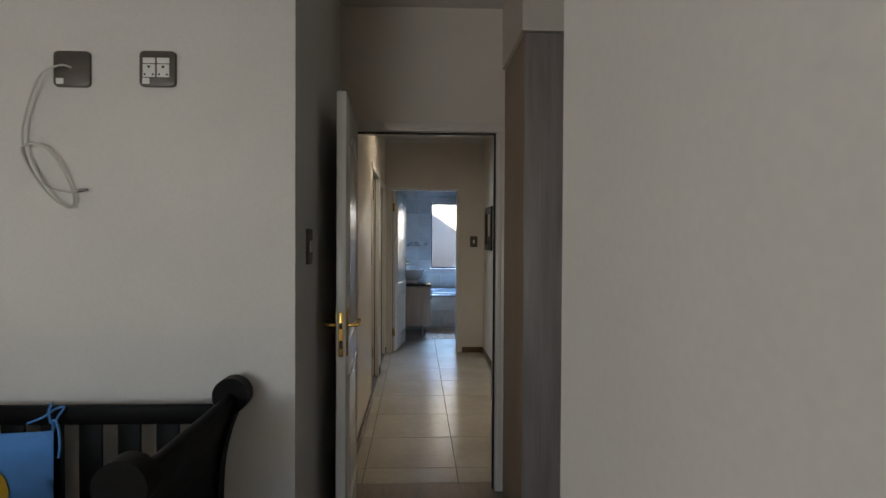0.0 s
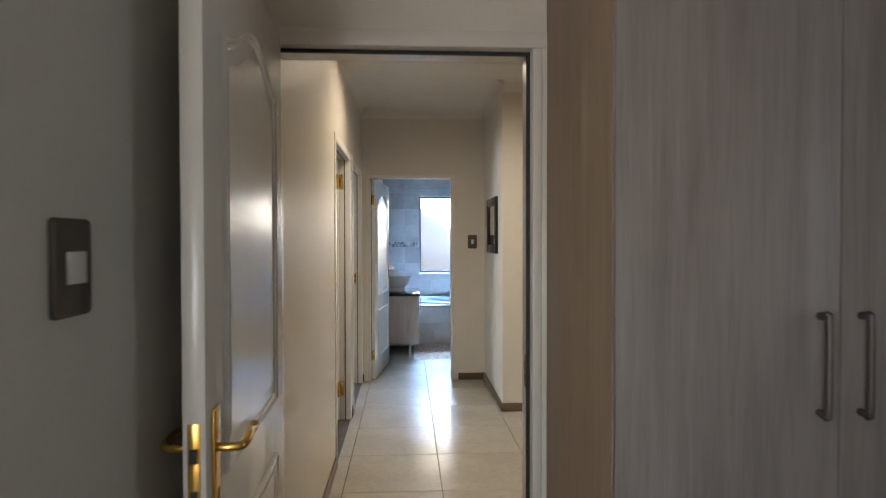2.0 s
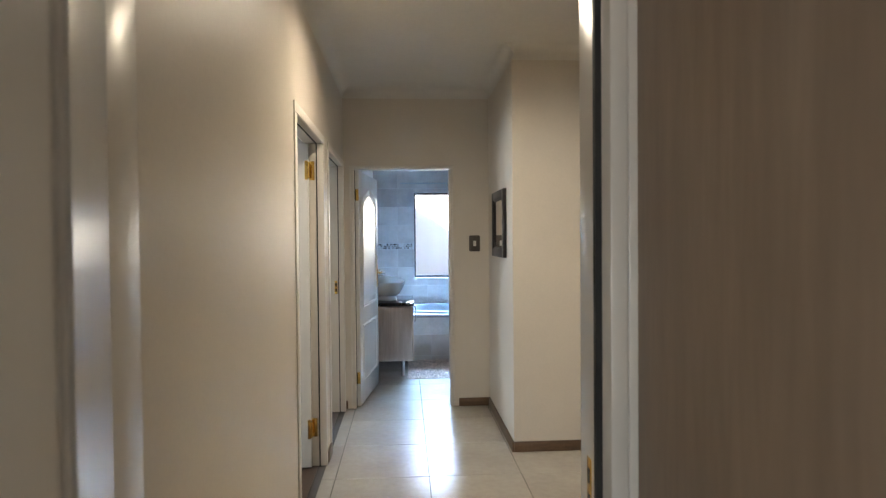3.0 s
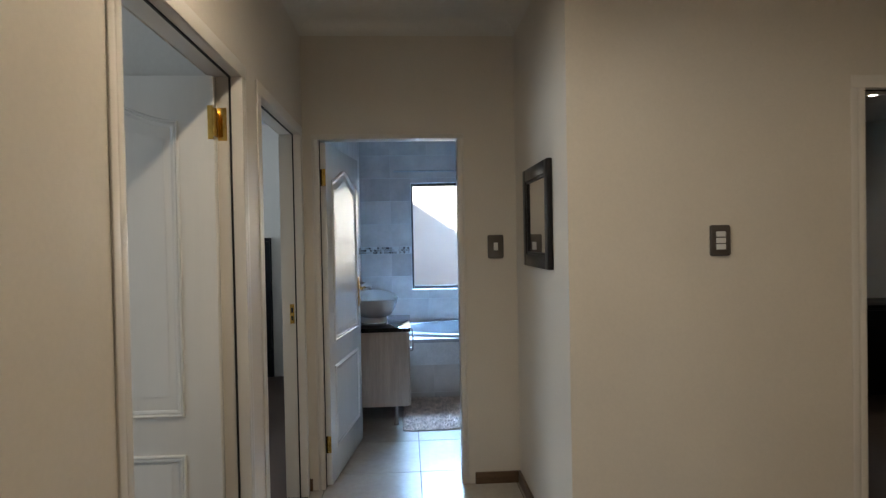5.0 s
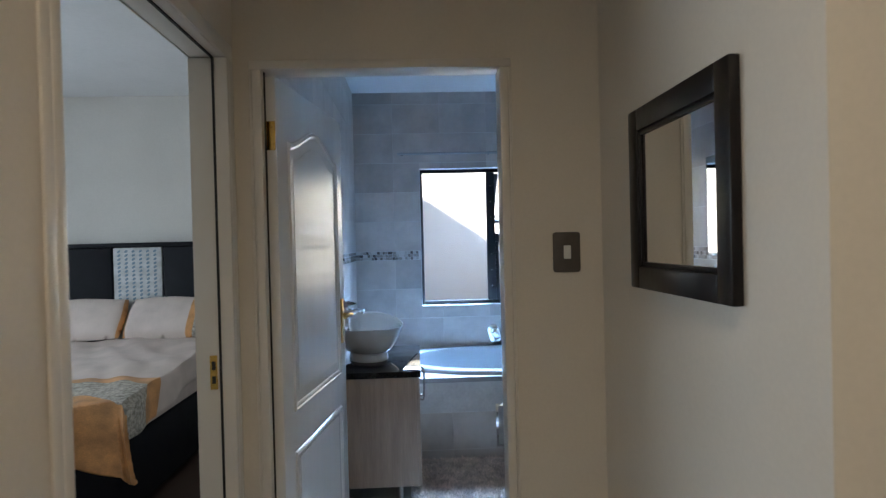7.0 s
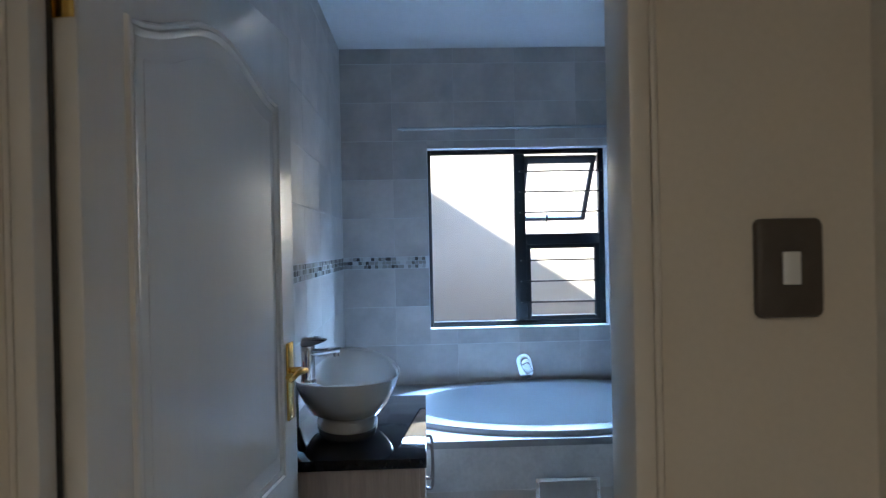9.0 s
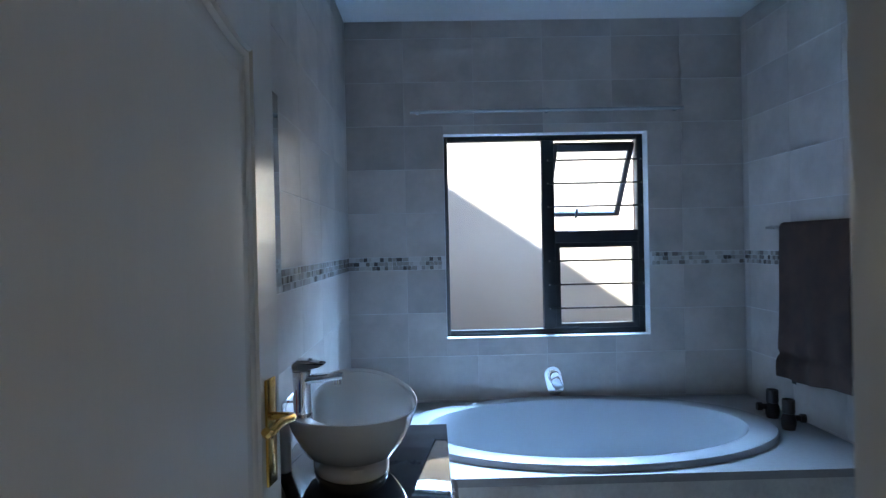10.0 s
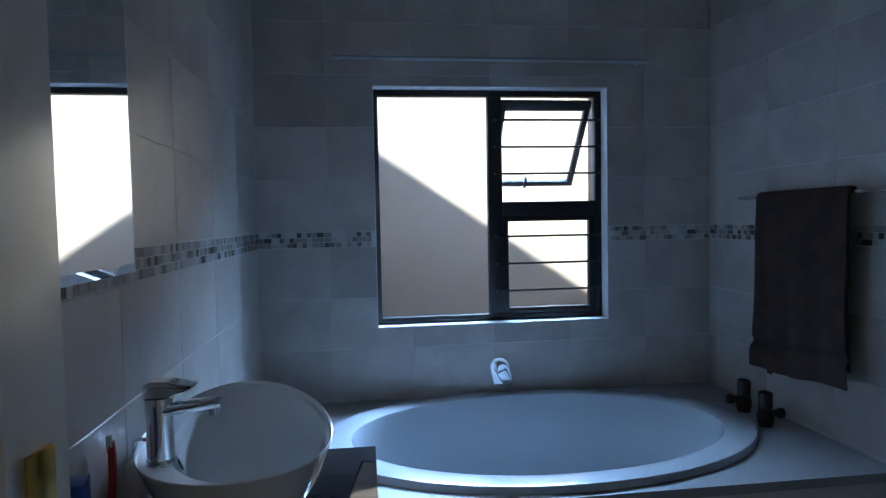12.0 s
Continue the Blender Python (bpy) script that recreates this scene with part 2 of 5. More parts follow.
def lathe(profile, segments=32, cap=True):
    """A body of revolution about z from (radius, height) pairs."""
    bm = bmesh.new()
    rings = []
    for r, z in profile:
        rings.append([bm.verts.new((r * math.cos(2 * math.pi * i / segments), r * math.sin(2 * math.pi * i / segments), z)) for i in range(segments)])
    for a, b in zip(rings, rings[1:]):
        for i in range(segments):
            j = (i + 1) % segments
            bm.faces.new((a[i], a[j], b[j], b[i]))
    if cap:
        bm.faces.new(rings[0][::-1])
        bm.faces.new(rings[-1])
    return bm


def tube(points, radius, segments=10, cap=True):
    """A round bar along a line of points."""
    pts = [Vector(p) for p in points]
    bm = bmesh.new()
    rings = []
    side = None
    for i, p in enumerate(pts):
        d = (pts[min(i + 1, len(pts) - 1)] - pts[max(i - 1, 0)]).normalized()
        if side is None:
            side = d.orthogonal().normalized()
        side = (side - d * side.dot(d)).normalized()
        up = d.cross(side)
        r = radius[i] if isinstance(radius, (list, tuple)) else radius
        rings.append([bm.verts.new(p + r * (math.cos(2 * math.pi * k / segments) * side + math.sin(2 * math.pi * k / segments) * up)) for k in range(segments)])
    for a, b in zip(rings, rings[1:]):
        for k in range(segments):
            j = (k + 1) % segments
            bm.faces.new((a[k], a[j], b[j], b[k]))
    if cap:
        bm.faces.new(rings[0][::-1])
        bm.faces.new(rings[-1])
    return bm


def prism(outline, depth, bevel=0.0):
    """An outline in x and z, pushed along y from 0 to depth."""
    bm = bmesh.new()
    a = [bm.verts.new((x, 0, z)) for x, z in outline]
    b = [bm.verts.new((x, depth, z)) for x, z in outline]
    bm.faces.new(a)
    bm.faces.new(b[::-1])
    for i in range(len(outline)):
        j = (i + 1) % len(outline)
        bm.faces.new((a[i], b[i], b[j], a[j]))
    if bevel:
        bmesh.ops.bevel(bm, geom=[e for e in bm.edges if abs(e.verts[0].co.y - e.verts[1].co.y) < 1e-6], offset=bevel, segments=2, affect="EDGES")
    return bm


def smoothed(points, steps=8):
    """A smooth curve through points."""
    pts = [Vector(p) for p in points]
    out = []
    for i in range(len(pts) - 1):
        p0, p1, p2, p3 = pts[max(i - 1, 0)], pts[i], pts[i + 1], pts[min(i + 2, len(pts) - 1)]
        for k in range(steps):
            t = k / steps
            out.append(0.5 * ((2 * p1) + (p2 - p0) * t + (2 * p0 - 5 * p1 + 4 * p2 - p3) * t * t + (3 * p1 - p0 - 3 * p2 + p3) * t ** 3))
    out.append(pts[-1])
    return out


# ---- plan ----
CEIL = 2.735
HL = -0.05            # hall's west wall face
T = 0.11              # thin wall
BX0, BX1, BY0, BY1 = 0.04, 2.33, 8.11, 11.115   # bathroom between its tile faces
NY = 3.74             # first bedroom's face of the door wall
HY = 3.90             # hall's face of it
EX, EY = 1.197, 6.84  # outer corner of the mirror wall

# ---- structure: floors ----
floor = structure("floor", boxes((HL - 0.05, 3.95, 3.87, BY1 + 0.1, -0.12, -0.008)), GROUT, "dark grout bed under the floor tiles of hall and bathroom", "floor")
bed_floor = structure("floor_bedroom", boxes((-3.5, 3.2, -2.1, 3.87, -0.12, -0.002)), LAMINATE, "grey-brown laminate floor of the first bedroom", "floor")
guest_floor = structure("floor_guest", boxes((-3.5, HL - 0.05, 3.9, BY1 + 0.1, -0.12, -0.004)), DARK_FLOOR, "dark brown laminate floor of the side bedrooms", "floor")
dark_floor = structure("floor_study", boxes((2.45, 6.0, 6.9, 13.0, -0.12, -0.004)), DARK_FLOOR, "dark laminate floor of the unlit room", "floor")

# ---- structure: walls ----
# first bedroom
structure("wall_bedroom_north", boxes((-3.5, HL - 0.027, 2.475, 2.6, 0, CEIL)), BEDWALL, "pale cream painted bedroom wall behind the cot", "wall")
structure("wall_bedroom_passage", boxes((-0.19, -0.077, 2.6, NY, 0, CEIL)), BEDWALL, "pale painted side wall of the doorway passage", "wall")
structure("wall_bedroom_nib", boxes((0.567, 0.83, -2.0, 1.201, 0, CEIL)), BEDWALL, "plain pale painted wall beside the walkway", "wall")
structure("wall_bedroom_alcove", boxes((0.83, 0.95, -2.0, 1.885, 0, CEIL), (0.95, 3.2, 1.765, 1.885, 0, CEIL)), BEDWALL, "pale painted wall set back beside the wardrobe alcove", "wall")
structure("wall_bedroom_door", boxes((-0.19, -0.04, NY, HY, 0, CEIL), (-0.04, 0.83, NY, HY, 2.07, CEIL), (0.83, 3.2, NY, HY, 0, CEIL)), PLASTER,
          "cream painted wall with the bedroom doorway", "wall")
structure("wall_bedroom_east", boxes((3.2, 3.3, -2.1, HY, 0, CEIL)), BEDWALL, "pale painted bedroom wall", "wall")
structure("wall_bedroom_west", boxes((-3.6, -3.5, -2.1, 2.6, 0, CEIL)), BEDWALL, "pale painted bedroom wall", "wall")
structure("wall_bedroom_south", boxes((-3.5, -2.75, -2.1, -2.0, 0, CEIL), (-0.05, 3.2, -2.1, -2.0, 0, CEIL), (-2.75, -0.05, -2.1, -2.0, 0, 0.85), (-2.75, -0.05, -2.1, -2.0, 2.15, CEIL)),
          BEDWALL, "pale painted bedroom wall with a window opening", "wall")
# hall
D1A, D1B, D2A, D2B = 5.75, 6.69, 6.985, 7.905
DH = 2.08
DS = 2.097
structure("wall_hall_west", boxes((HL - T, HL, HY, D1A - 0.03, 0, CEIL), (HL - T, HL, D1A - 0.03, D1B + 0.03, DS, CEIL), (HL - T, HL, D1B + 0.03, D2A - 0.03, 0, CEIL),
                                  (HL - T, HL, D2A - 0.03, D2B + 0.03, DS, CEIL), (HL - T, HL, D2B + 0.03, 8.0, 0, CEIL)), PLASTER, "cream painted hall wall with two doorways", "wall")
structure("wall_bath_door", boxes((HL - T, 0.011, 8.0, 8.1, 0, CEIL), (0.011, 0.88, 8.0, 8.1, DH, CEIL), (0.88, 2.4, 8.0, 8.1, 0, CEIL)), PLASTER, "cream painted wall with the bathroom doorway", "wall")
structure("wall_mirror", boxes((EX, EX + 0.12, EY, 8.0, 0, CEIL)), PLASTER, "cream painted wall that carries the mirror", "wall")
structure("wall_lobby_north", boxes((EX + 0.12, 2.42, EY, EY + 0.12, 0, CEIL), (2.42, 3.29, EY, EY + 0.12, DH, CEIL), (3.29, 4.0, EY, EY + 0.12, 0, CEIL)), PLASTER,
          "cream painted lobby wall with a switch and a doorway", "wall")
structure("wall_lobby_east", boxes((4.0, 4.1, HY - 0.1, EY, 0, CEIL)), PLASTER, "cream painted lobby wall", "wall")
structure("wall_lobby_south", boxes((3.2, 4.0, HY - 0.1, HY, 0, CEIL)), PLASTER, "cream painted lobby wall", "wall")
# side bedrooms
structure("wall_guest_west", boxes((-3.5, -3.4, 3.9, BY1 + 0.1, 0, CEIL)), BEDWALL, "pale painted wall of the side bedrooms", "wall")
structure("wall_guest_divider", boxes((-3.4, HL - T, 6.84, 6.96, 0, CEIL)), BEDWALL, "pale painted dividing wall of the side bedrooms", "wall")
structure("wall_guest_south", boxes((-3.4, -0.19, 3.8, 3.9, 0, CEIL)), BEDWALL, "pale painted wall of a side bedroom", "wall")
structure("wall_guest_east", boxes((HL - T, BX0 - 0.008, 8.1, BY1 + 0.1, 0, CEIL)), BEDWALL, "pale painted wall between bedroom and bathroom", "wall")
structure("wall_guest_north", boxes((-3.4, HL - T, BY1, BY1 + 0.12, 0, CEIL)), BEDWALL, "pale painted wall behind the bed", "wall")
# unlit room
structure("wall_study", boxes((2.42, 2.5, 6.95, 13.0, 0, CEIL), (6.0, 6.1, 6.8, 13.0, 0, CEIL), (2.42, 6.1, 13.0, 13.1, 0, CEIL), (4.0, 6.0, 6.8, 6.95, 0, CEIL)), BEDWALL,
          "painted walls of the unlit room", "wall")
# ceilings
structure("ceiling_bedroom", boxes((-3.6, 3.3, -2.1, NY + 0.08, CEIL, CEIL + 0.1)), CEILING, "off-white bedroom ceiling", "ceiling")
structure("ceiling_hall", boxes((-0.11, 4.1, NY + 0.08, 8.05, CEIL, CEIL + 0.1)), CEILING, "off-white hall ceiling", "ceiling")
structure("ceiling_guest", boxes((-3.5, -0.11, NY + 0.08, BY1 + 0.12, CEIL, CEIL + 0.1)), WHITE_CEIL, "white side bedroom ceiling", "ceiling")
structure("ceiling_bath", boxes((-0.11, 2.42, 8.05, BY1 + 0.2, CEIL, CEIL + 0.1)), WHITE_CEIL, "white bathroom ceiling", "ceiling")
structure("ceiling_study", boxes((2.42, 6.1, 8.05, 13.1, CEIL, CEIL + 0.1), (4.1, 6.1, 6.8, 8.05, CEIL, CEIL + 0.1)), WHITE_CEIL, "ceiling of the unlit room", "ceiling")


# ---- bathroom walls ----
WX0, WX1, WZ0, WZ1 = 0.593, 1.775, 0.908, 2.087
bath_w = structure("wall_bath_west", boxes((BX0 - 0.008, BX0 - 0.0012, 8.1, BY1 + 0.006, 0, CEIL)), WALL_GROUT, "grey tiled bathroom wall with a mosaic band and a mirror", "wall")
bath_n = structure("wall_bath_north", boxes((HL - T, WX0, BY1 + 0.0012, BY1 + 0.22, 0, CEIL), (WX1, 2.5, BY1 + 0.0012, BY1 + 0.22, 0, CEIL), (WX0, WX1, BY1 + 0.0012, BY1 + 0.22, 0, WZ0),
                                            (WX0, WX1, BY1 + 0.0012, BY1 + 0.22, WZ1, CEIL)), WALL_GROUT, "grey tiled outer bathroom wall around the window", "wall")
bath_e = structure("wall_bath_east", boxes((BX1 + 0.0012, BX1 + 0.09, 8.1, BY1 + 0.0012, 0, CEIL)), WALL_GROUT, "grey tiled bathroom wall with a towel rail", "wall")

# ---- outside ----
# Unseen dark cladding, added so little light bounces onto the garden wall.
structure("wall_outer_face", boxes((-3.5, WX0 - 0.02, BY1 + 0.222, BY1 + 0.33, -0.15, CEIL), (WX1 + 0.02, 2.41, BY1 + 0.222, BY1 + 0.33, -0.15, CEIL), (WX0 - 0.02, WX1 + 0.02, BY1 + 0.222, BY1 + 0.33, -0.15, WZ0 - 0.02),
                                   (WX0 - 0.02, WX1 + 0.02, BY1 + 0.222, BY1 + 0.33, WZ1 + 0.02, CEIL)), DARK_SKIN, "unseen dark brown outer skin added to cut light bounced to the garden wall", "wall")
structure("ground", boxes((-400, 400, BY1 + 0.2, 800, -0.3, -0.15)), GRASS, "paved ground outside the house", "ground")
structure("garden_wall", boxes((-8, 14, 13.0, 13.2, -0.15, 2.9)), OUT_WALL, "beige plastered boundary wall, half in sun and half in shade", "wall")
# Unseen roof, its outline fitted to cast the slanting shadow on the garden wall.
shade_roof_line = [(2.6, 2.61), (2.6, 2.687), (-3.0, 6.495), (-9.0, 2.6), (-9.0, 2.5), (-3.0, 6.41)]
roof = thing("roof", "unseen grey pitched roof whose gable edge is shaped to shade the garden wall", "roof", (0, -3.0, 0), kind="structure")
part("slope", prism([(2.2, 2.881), (2.2, 2.959)] + shade_roof_line[2:], 13.9), ROOF, roof, smooth=False)
part("shadow_gable", prism(shade_roof_line, 0.6), ROOF, roof, smooth=False, m=pose(0, 13.9, 0))


# ---- door frames ----
def door_frame(name, label, m, w, h, d, tab=0.052, liner=0.03, shaded_edges=(0, 1, 2), sw=0.005, p=0.007):
    """A pressed frame round an opening of clear width w (local x) and height h through a wall of thickness d (local y)."""
    f = thing(name, label, "door frame", kind="structure")
    f.matrix_world = m
    for nm, x0, x1, xo in (("jamb", -liner, 0, -liner - tab + 0.02), ("jamb", w, w + liner, w + liner + tab - 0.02)):
        out = sorted((xo, x0 if xo < 0 else x1))
        part(nm, boxes((x0, x1, -p, d + p, 0, h), (*out, -p, 0.0, 0, h), (*out, d, d + p, 0, h), bevel=0.004), FRAME, f, m=Matrix())
    part("head", boxes((-liner - tab + 0.02, w + liner + tab - 0.02, -p, 0, h, h + tab), (-liner - tab + 0.02, w + liner + tab - 0.02, d, d + p, h, h + tab),
                       (-liner, w + liner, 0, d, h, h + liner), bevel=0.004), FRAME, f, m=Matrix())
    a = 0.034 if d < 0.15 else 0.036
    # Thin black strips draw the shade line inside the frame's rebate.
    strips = ((0, sw, a, a + 0.002 + sw, 0, h), (w - sw, w, a, a + 0.002 + sw, 0, h), (sw, w - sw, a, a + 0.002 + sw, h - sw, h))
    for k in shaded_edges:
        part("rebate_shade", boxes(strips[k]), MATT_BLACK, f, "black strip drawn for the shade in the frame's rebate", smooth=False)
    return f


def arch_outline(x0, x1, z0, z1, rise, n=14):
    """A panel outline with a cathedral-arched top."""
    pts = [(x0, z0), (x1, z0)]
    for i in range(n + 1):
        u = i / n
        pts.append((x1 + (x0 - x1) * u, z1 + rise * (0.5 - 0.5 * math.cos(2 * math.pi * u))))
    return pts


def moulding(outline, face, out, width=0.02, proud=0.006):
    """A raised moulding that follows a closed outline in x and z on the plane y = face; out is -1 or 1."""
    bm = bmesh.new()
    n = len(outline)
    cx, cz = sum(p[0] for p in outline) / n, sum(p[1] for p in outline) / n
    rings = []
    for inset, lift in ((0.0, 0.0), (0.12, 0.85), (0.28, 1.0), (0.45, 0.30), (0.60, 0.65), (0.82, 0.55), (1.0, 0.0)):
        ring = []
        for i, (x, z) in enumerate(outline):
            a, b = Vector(outline[i - 1]), Vector(outline[(i + 1) % n])
            t1, t2 = (Vector((x, z)) - a).normalized(), (b - Vector((x, z))).normalized()
            nn = Vector((-(t1 + t2).y, (t1 + t2).x))
            if nn.length < 1e-6:
                nn = Vector((-t1.y, t1.x))
            nn.normalize()
            k = width * inset / max(0.5, abs(nn.dot(Vector((-t1.y, t1.x)))))
            ring.append(bm.verts.new((x + nn.x * k, face + out * (0.0003 + proud * lift), z + nn.y * k)))
        rings.append(ring)
    for a, b in zip(rings, rings[1:]):
        for i in range(n):
            j = (i + 1) % n
            bm.faces.new((a[i], a[j], b[j], b[i]))
    return bm


def panel_door(name, label, m, w=0.80, h=2.035, handed=1, handle=True, lift=0.0, drop=0.215, rail=(0.83, 0.98), stile=0.125, hinges=True, jamb_leaf=False):
    """A moulded panel door. Local x runs from the hinges to the lock, y through the leaf, z up."""
    d = thing(name, label, "door")
    d.matrix_world = m
    t = 0.04
    part("leaf", boxes((0, w, -t / 2, t / 2, 0.008, h), bevel=0.002), DOOR, d)
    for out in (-1, 1):
        for outline, nm in ((arch_outline(stile, w - stile, rail[1], h - drop, 0.085), "upper_moulding"), (arch_outline(stile, w - stile, 0.20, rail[0], 0.0, 2), "lower_moulding")):
            part(nm, moulding(outline, out * t / 2, out, 0.028, 0.009), DOOR, d)
            inner = [(x * 0.84 + w / 2 * 0.16, z) for x, z in outline]
            zc = (min(z for _, z in outline) + max(z for _, z in outline)) / 2
            inner = [(x, zc + (z - zc) * 0.87) for x, z in inner]
            bm = prism(inner, 0.002, 0.0016)
            bmesh.ops.translate(bm, vec=(0, out * t / 2 + (0.0 if out > 0 else -0.002), 0), verts=bm.verts)
            part(nm.replace("moulding", "panel"), bm, DOOR, d)
    for z in (0.25, h - (0.167 if jamb_leaf else 0.205)) if hinges else ():
        h_part = part("hinge", boxes((-0.0025, -0.0002, -0.017, 0.019, z - 0.05, z + 0.05), bevel=0.0008), BRASS, d, "polished brass butt hinge")
        part("knuckle", tube([(-0.004, t / 2 * handed, z - 0.05), (-0.004, t / 2 * handed, z + 0.05)], 0.0065, 10), BRASS, h_part)
        if jamb_leaf:
            part("jamb_leaf", boxes((-0.034, -0.001, -0.0235, -0.0215, z - 0.06, z + 0.06), bevel=0.0008), BRASS, h_part, "polished brass hinge leaf on the jamb")
            part("door_leaf", boxes((0.001, 0.021, 0.0202, 0.0222, z - 0.06, z + 0.06), bevel=0.0008), BRASS, h_part, "polished brass hinge leaf on the door")
        for k in (-0.032, 0.0, 0.032):
            part("screw", boxes((-0.0032, -0.0024, -0.004, 0.004, z + k - 0.004, z + k + 0.004), bevel=0.0006), BRASS, h_part)
    if handle:
        part("lock_edge", boxes((w, w + 0.002, -0.011, 0.011, 0.93 + lift, 1.12 + lift), bevel=0.0008), BRASS, d, "brass lock faceplate")
        for la, (z0, z1) in ((0.008, (1.05 + lift, 1.075 + lift)), (0.0035, (0.965 + lift, 1.0 + lift))):
            part("latch", boxes((w + 0.002, w + la, -0.006, 0.006, z0, z1)), MATT_BLACK, d, "dark latch opening", smooth=False)
        for out in (-1, 1):
            y = out * t / 2
            ys = sorted((y, y + out * 0.007))
            plate = part("handle_plate", boxes((w - 0.076, w - 0.032, ys[0], ys[1], 0.925 + lift, 1.135 + lift), bevel=0.003), BRASS, d, "polished brass back plate")
            pts = smoothed([(w - 0.054, y + out * 0.006, 1.06 + lift), (w - 0.054, y + out * 0.04, 1.06 + lift), (w - 0.07, y + out * 0.053, 1.062 + lift), (w - 0.12, y + out * 0.05, 1.066 + lift), (w - 0.165, y + out * 0.047, 1.058 + lift), (w - 0.178, y + out * 0.046, 1.068 + lift)], 5)
            part("lever", tube(pts, 0.0085, 10), BRASS, plate, "curved brass lever")
            part("keyhole", boxes((w - 0.057, w - 0.051, y + out * 0.0072 - 0.0004, y + out * 0.0072 + 0.0004, 0.965 + lift, 0.985 + lift)), MATT_BLACK, plate, smooth=False)
    return d


door_frame("door_frame_1", "cream enamelled door frame of the bedroom", pose(-0.01, NY, 0), 0.81, 2.042, HY - NY, shaded_edges=(1, 2), sw=0.011)
door_frame("door_frame_2", "cream enamelled door frame in the hall", pose(HL, D1A, 0, 0, 0, 90), D1B - D1A, 2.065, T)
door_frame("door_frame_3", "cream enamelled door frame of the guest bedroom", pose(HL, D2A, 0, 0, 0, 90), D2B - D2A, 2.065, T)
door_frame("door_frame_4", "cream enamelled door frame of the bathroom", pose(0.041, 8.0, 0), 0.81, 2.05, 0.1, tab=0.03, shaded_edges=(0,), p=0.004)
door_frame("door_frame_5", "cream enamelled door frame of the unlit room", pose(2.45, EY, 0), 0.81, 2.05, 0.12)

panel_door("door_1", "white moulded panel door standing open against the passage wall", pose(-0.001, NY - 0.009, 0, 0, 0, -87.9), w=0.81, h=2.065, hinges=False)
panel_door("door_2", "white moulded panel door open at right angles", pose(HL - T + 0.025, D1B - 0.023, 0, 0, 0, 180), w=0.90, h=2.058, drop=0.16, rail=(0.70, 0.835), jamb_leaf=True)
panel_door("door_3", "white arched panel door with brass handles, open into the bathroom", pose(0.058, 8.048, 0, 0, 0, 82.0), w=0.848, h=2.04, handed=1, lift=0.06, drop=0.208, rail=(0.70, 0.845), stile=0.105)

# ---- skirting, cornice ----
def skirt(*spans):
    return boxes(*spans, bevel=0.003)


SK = 0.07
structure("skirting_bath_door", skirt((0.925, EX - 0.014, 7.986, 8.0, 0, SK)), SKIRTING, "brown wooden skirting board", "skirting", True)
structure("skirting_corner", skirt((HL, -0.03, 7.986, 8.0, 0, SK)), SKIRTING, "short brown skirting board", "skirting", True)
structure("skirting_mirror_wall", skirt((EX - 0.014, EX, EY - 0.014, 8.0, 0, SK)), SKIRTING, "brown wooden skirting board", "skirting", True)
structure("skirting_lobby", skirt((EX, 2.36, EY - 0.014, EY, 0, SK)), SKIRTING, "brown wooden skirting board", "skirting", True)
structure("skirting_west_near", skirt((HL, HL + 0.014, HY + 0.02, D1A - 0.055, 0, SK)), SKIRTING, "brown wooden skirting board", "skirting", True)
structure("skirting_west_middle", skirt((HL, HL + 0.014, D1B + 0.055, D2A - 0.055, 0, SK)), SKIRTING, "brown wooden skirting board", "skirting", True)
structure("skirting_lobby_south", skirt((0.9, 4.0, HY, HY + 0.014, 0, SK)), SKIRTING, "brown wooden skirting board", "skirting", True)


def cornice(name, p0, p1, inward, mat=CEILING):
    """A cove cornice along a wall from p0 to p1 under the ceiling; inward points into the room."""
    a, b, n = Vector((*p0, 0)), Vector((*p1, 0)), Vector((*inward, 0))
    prof = [(0.0, -0.085)] + [(0.085 * (1 - math.cos(i * math.pi / 20)), -0.085 + 0.084 * math.sin(i * math.pi / 20)) for i in range(1, 11)] + [(0, -0.001)]
    bm = bmesh.new()
    ra = [bm.verts.new(a + n * u + Vector((0, 0, CEIL + v))) for u, v in prof]
    rb = [bm.verts.new(b + n * u + Vector((0, 0, CEIL + v))) for u, v in prof]
    bm.faces.new(ra)
    bm.faces.new(rb[::-1])
    for i in range(len(prof)):
        j = (i + 1) % len(prof)
        bm.faces.new((ra[i], rb[i], rb[j], ra[j]))
    return structure(name, bm, mat, "white plaster cove cornice", "cornice", True)


cornice("cornice_west", (HL, HY), (HL, 8.0), (1, 0))
cornice("cornice_end", (HL, 8.0), (EX, 8.0), (0, -1))
cornice("cornice_mirror_wall", (EX, EY - 0.082), (EX, 8.0), (-1, 0))
cornice("cornice_lobby", (EX, EY), (4.0, EY), (0, -1))

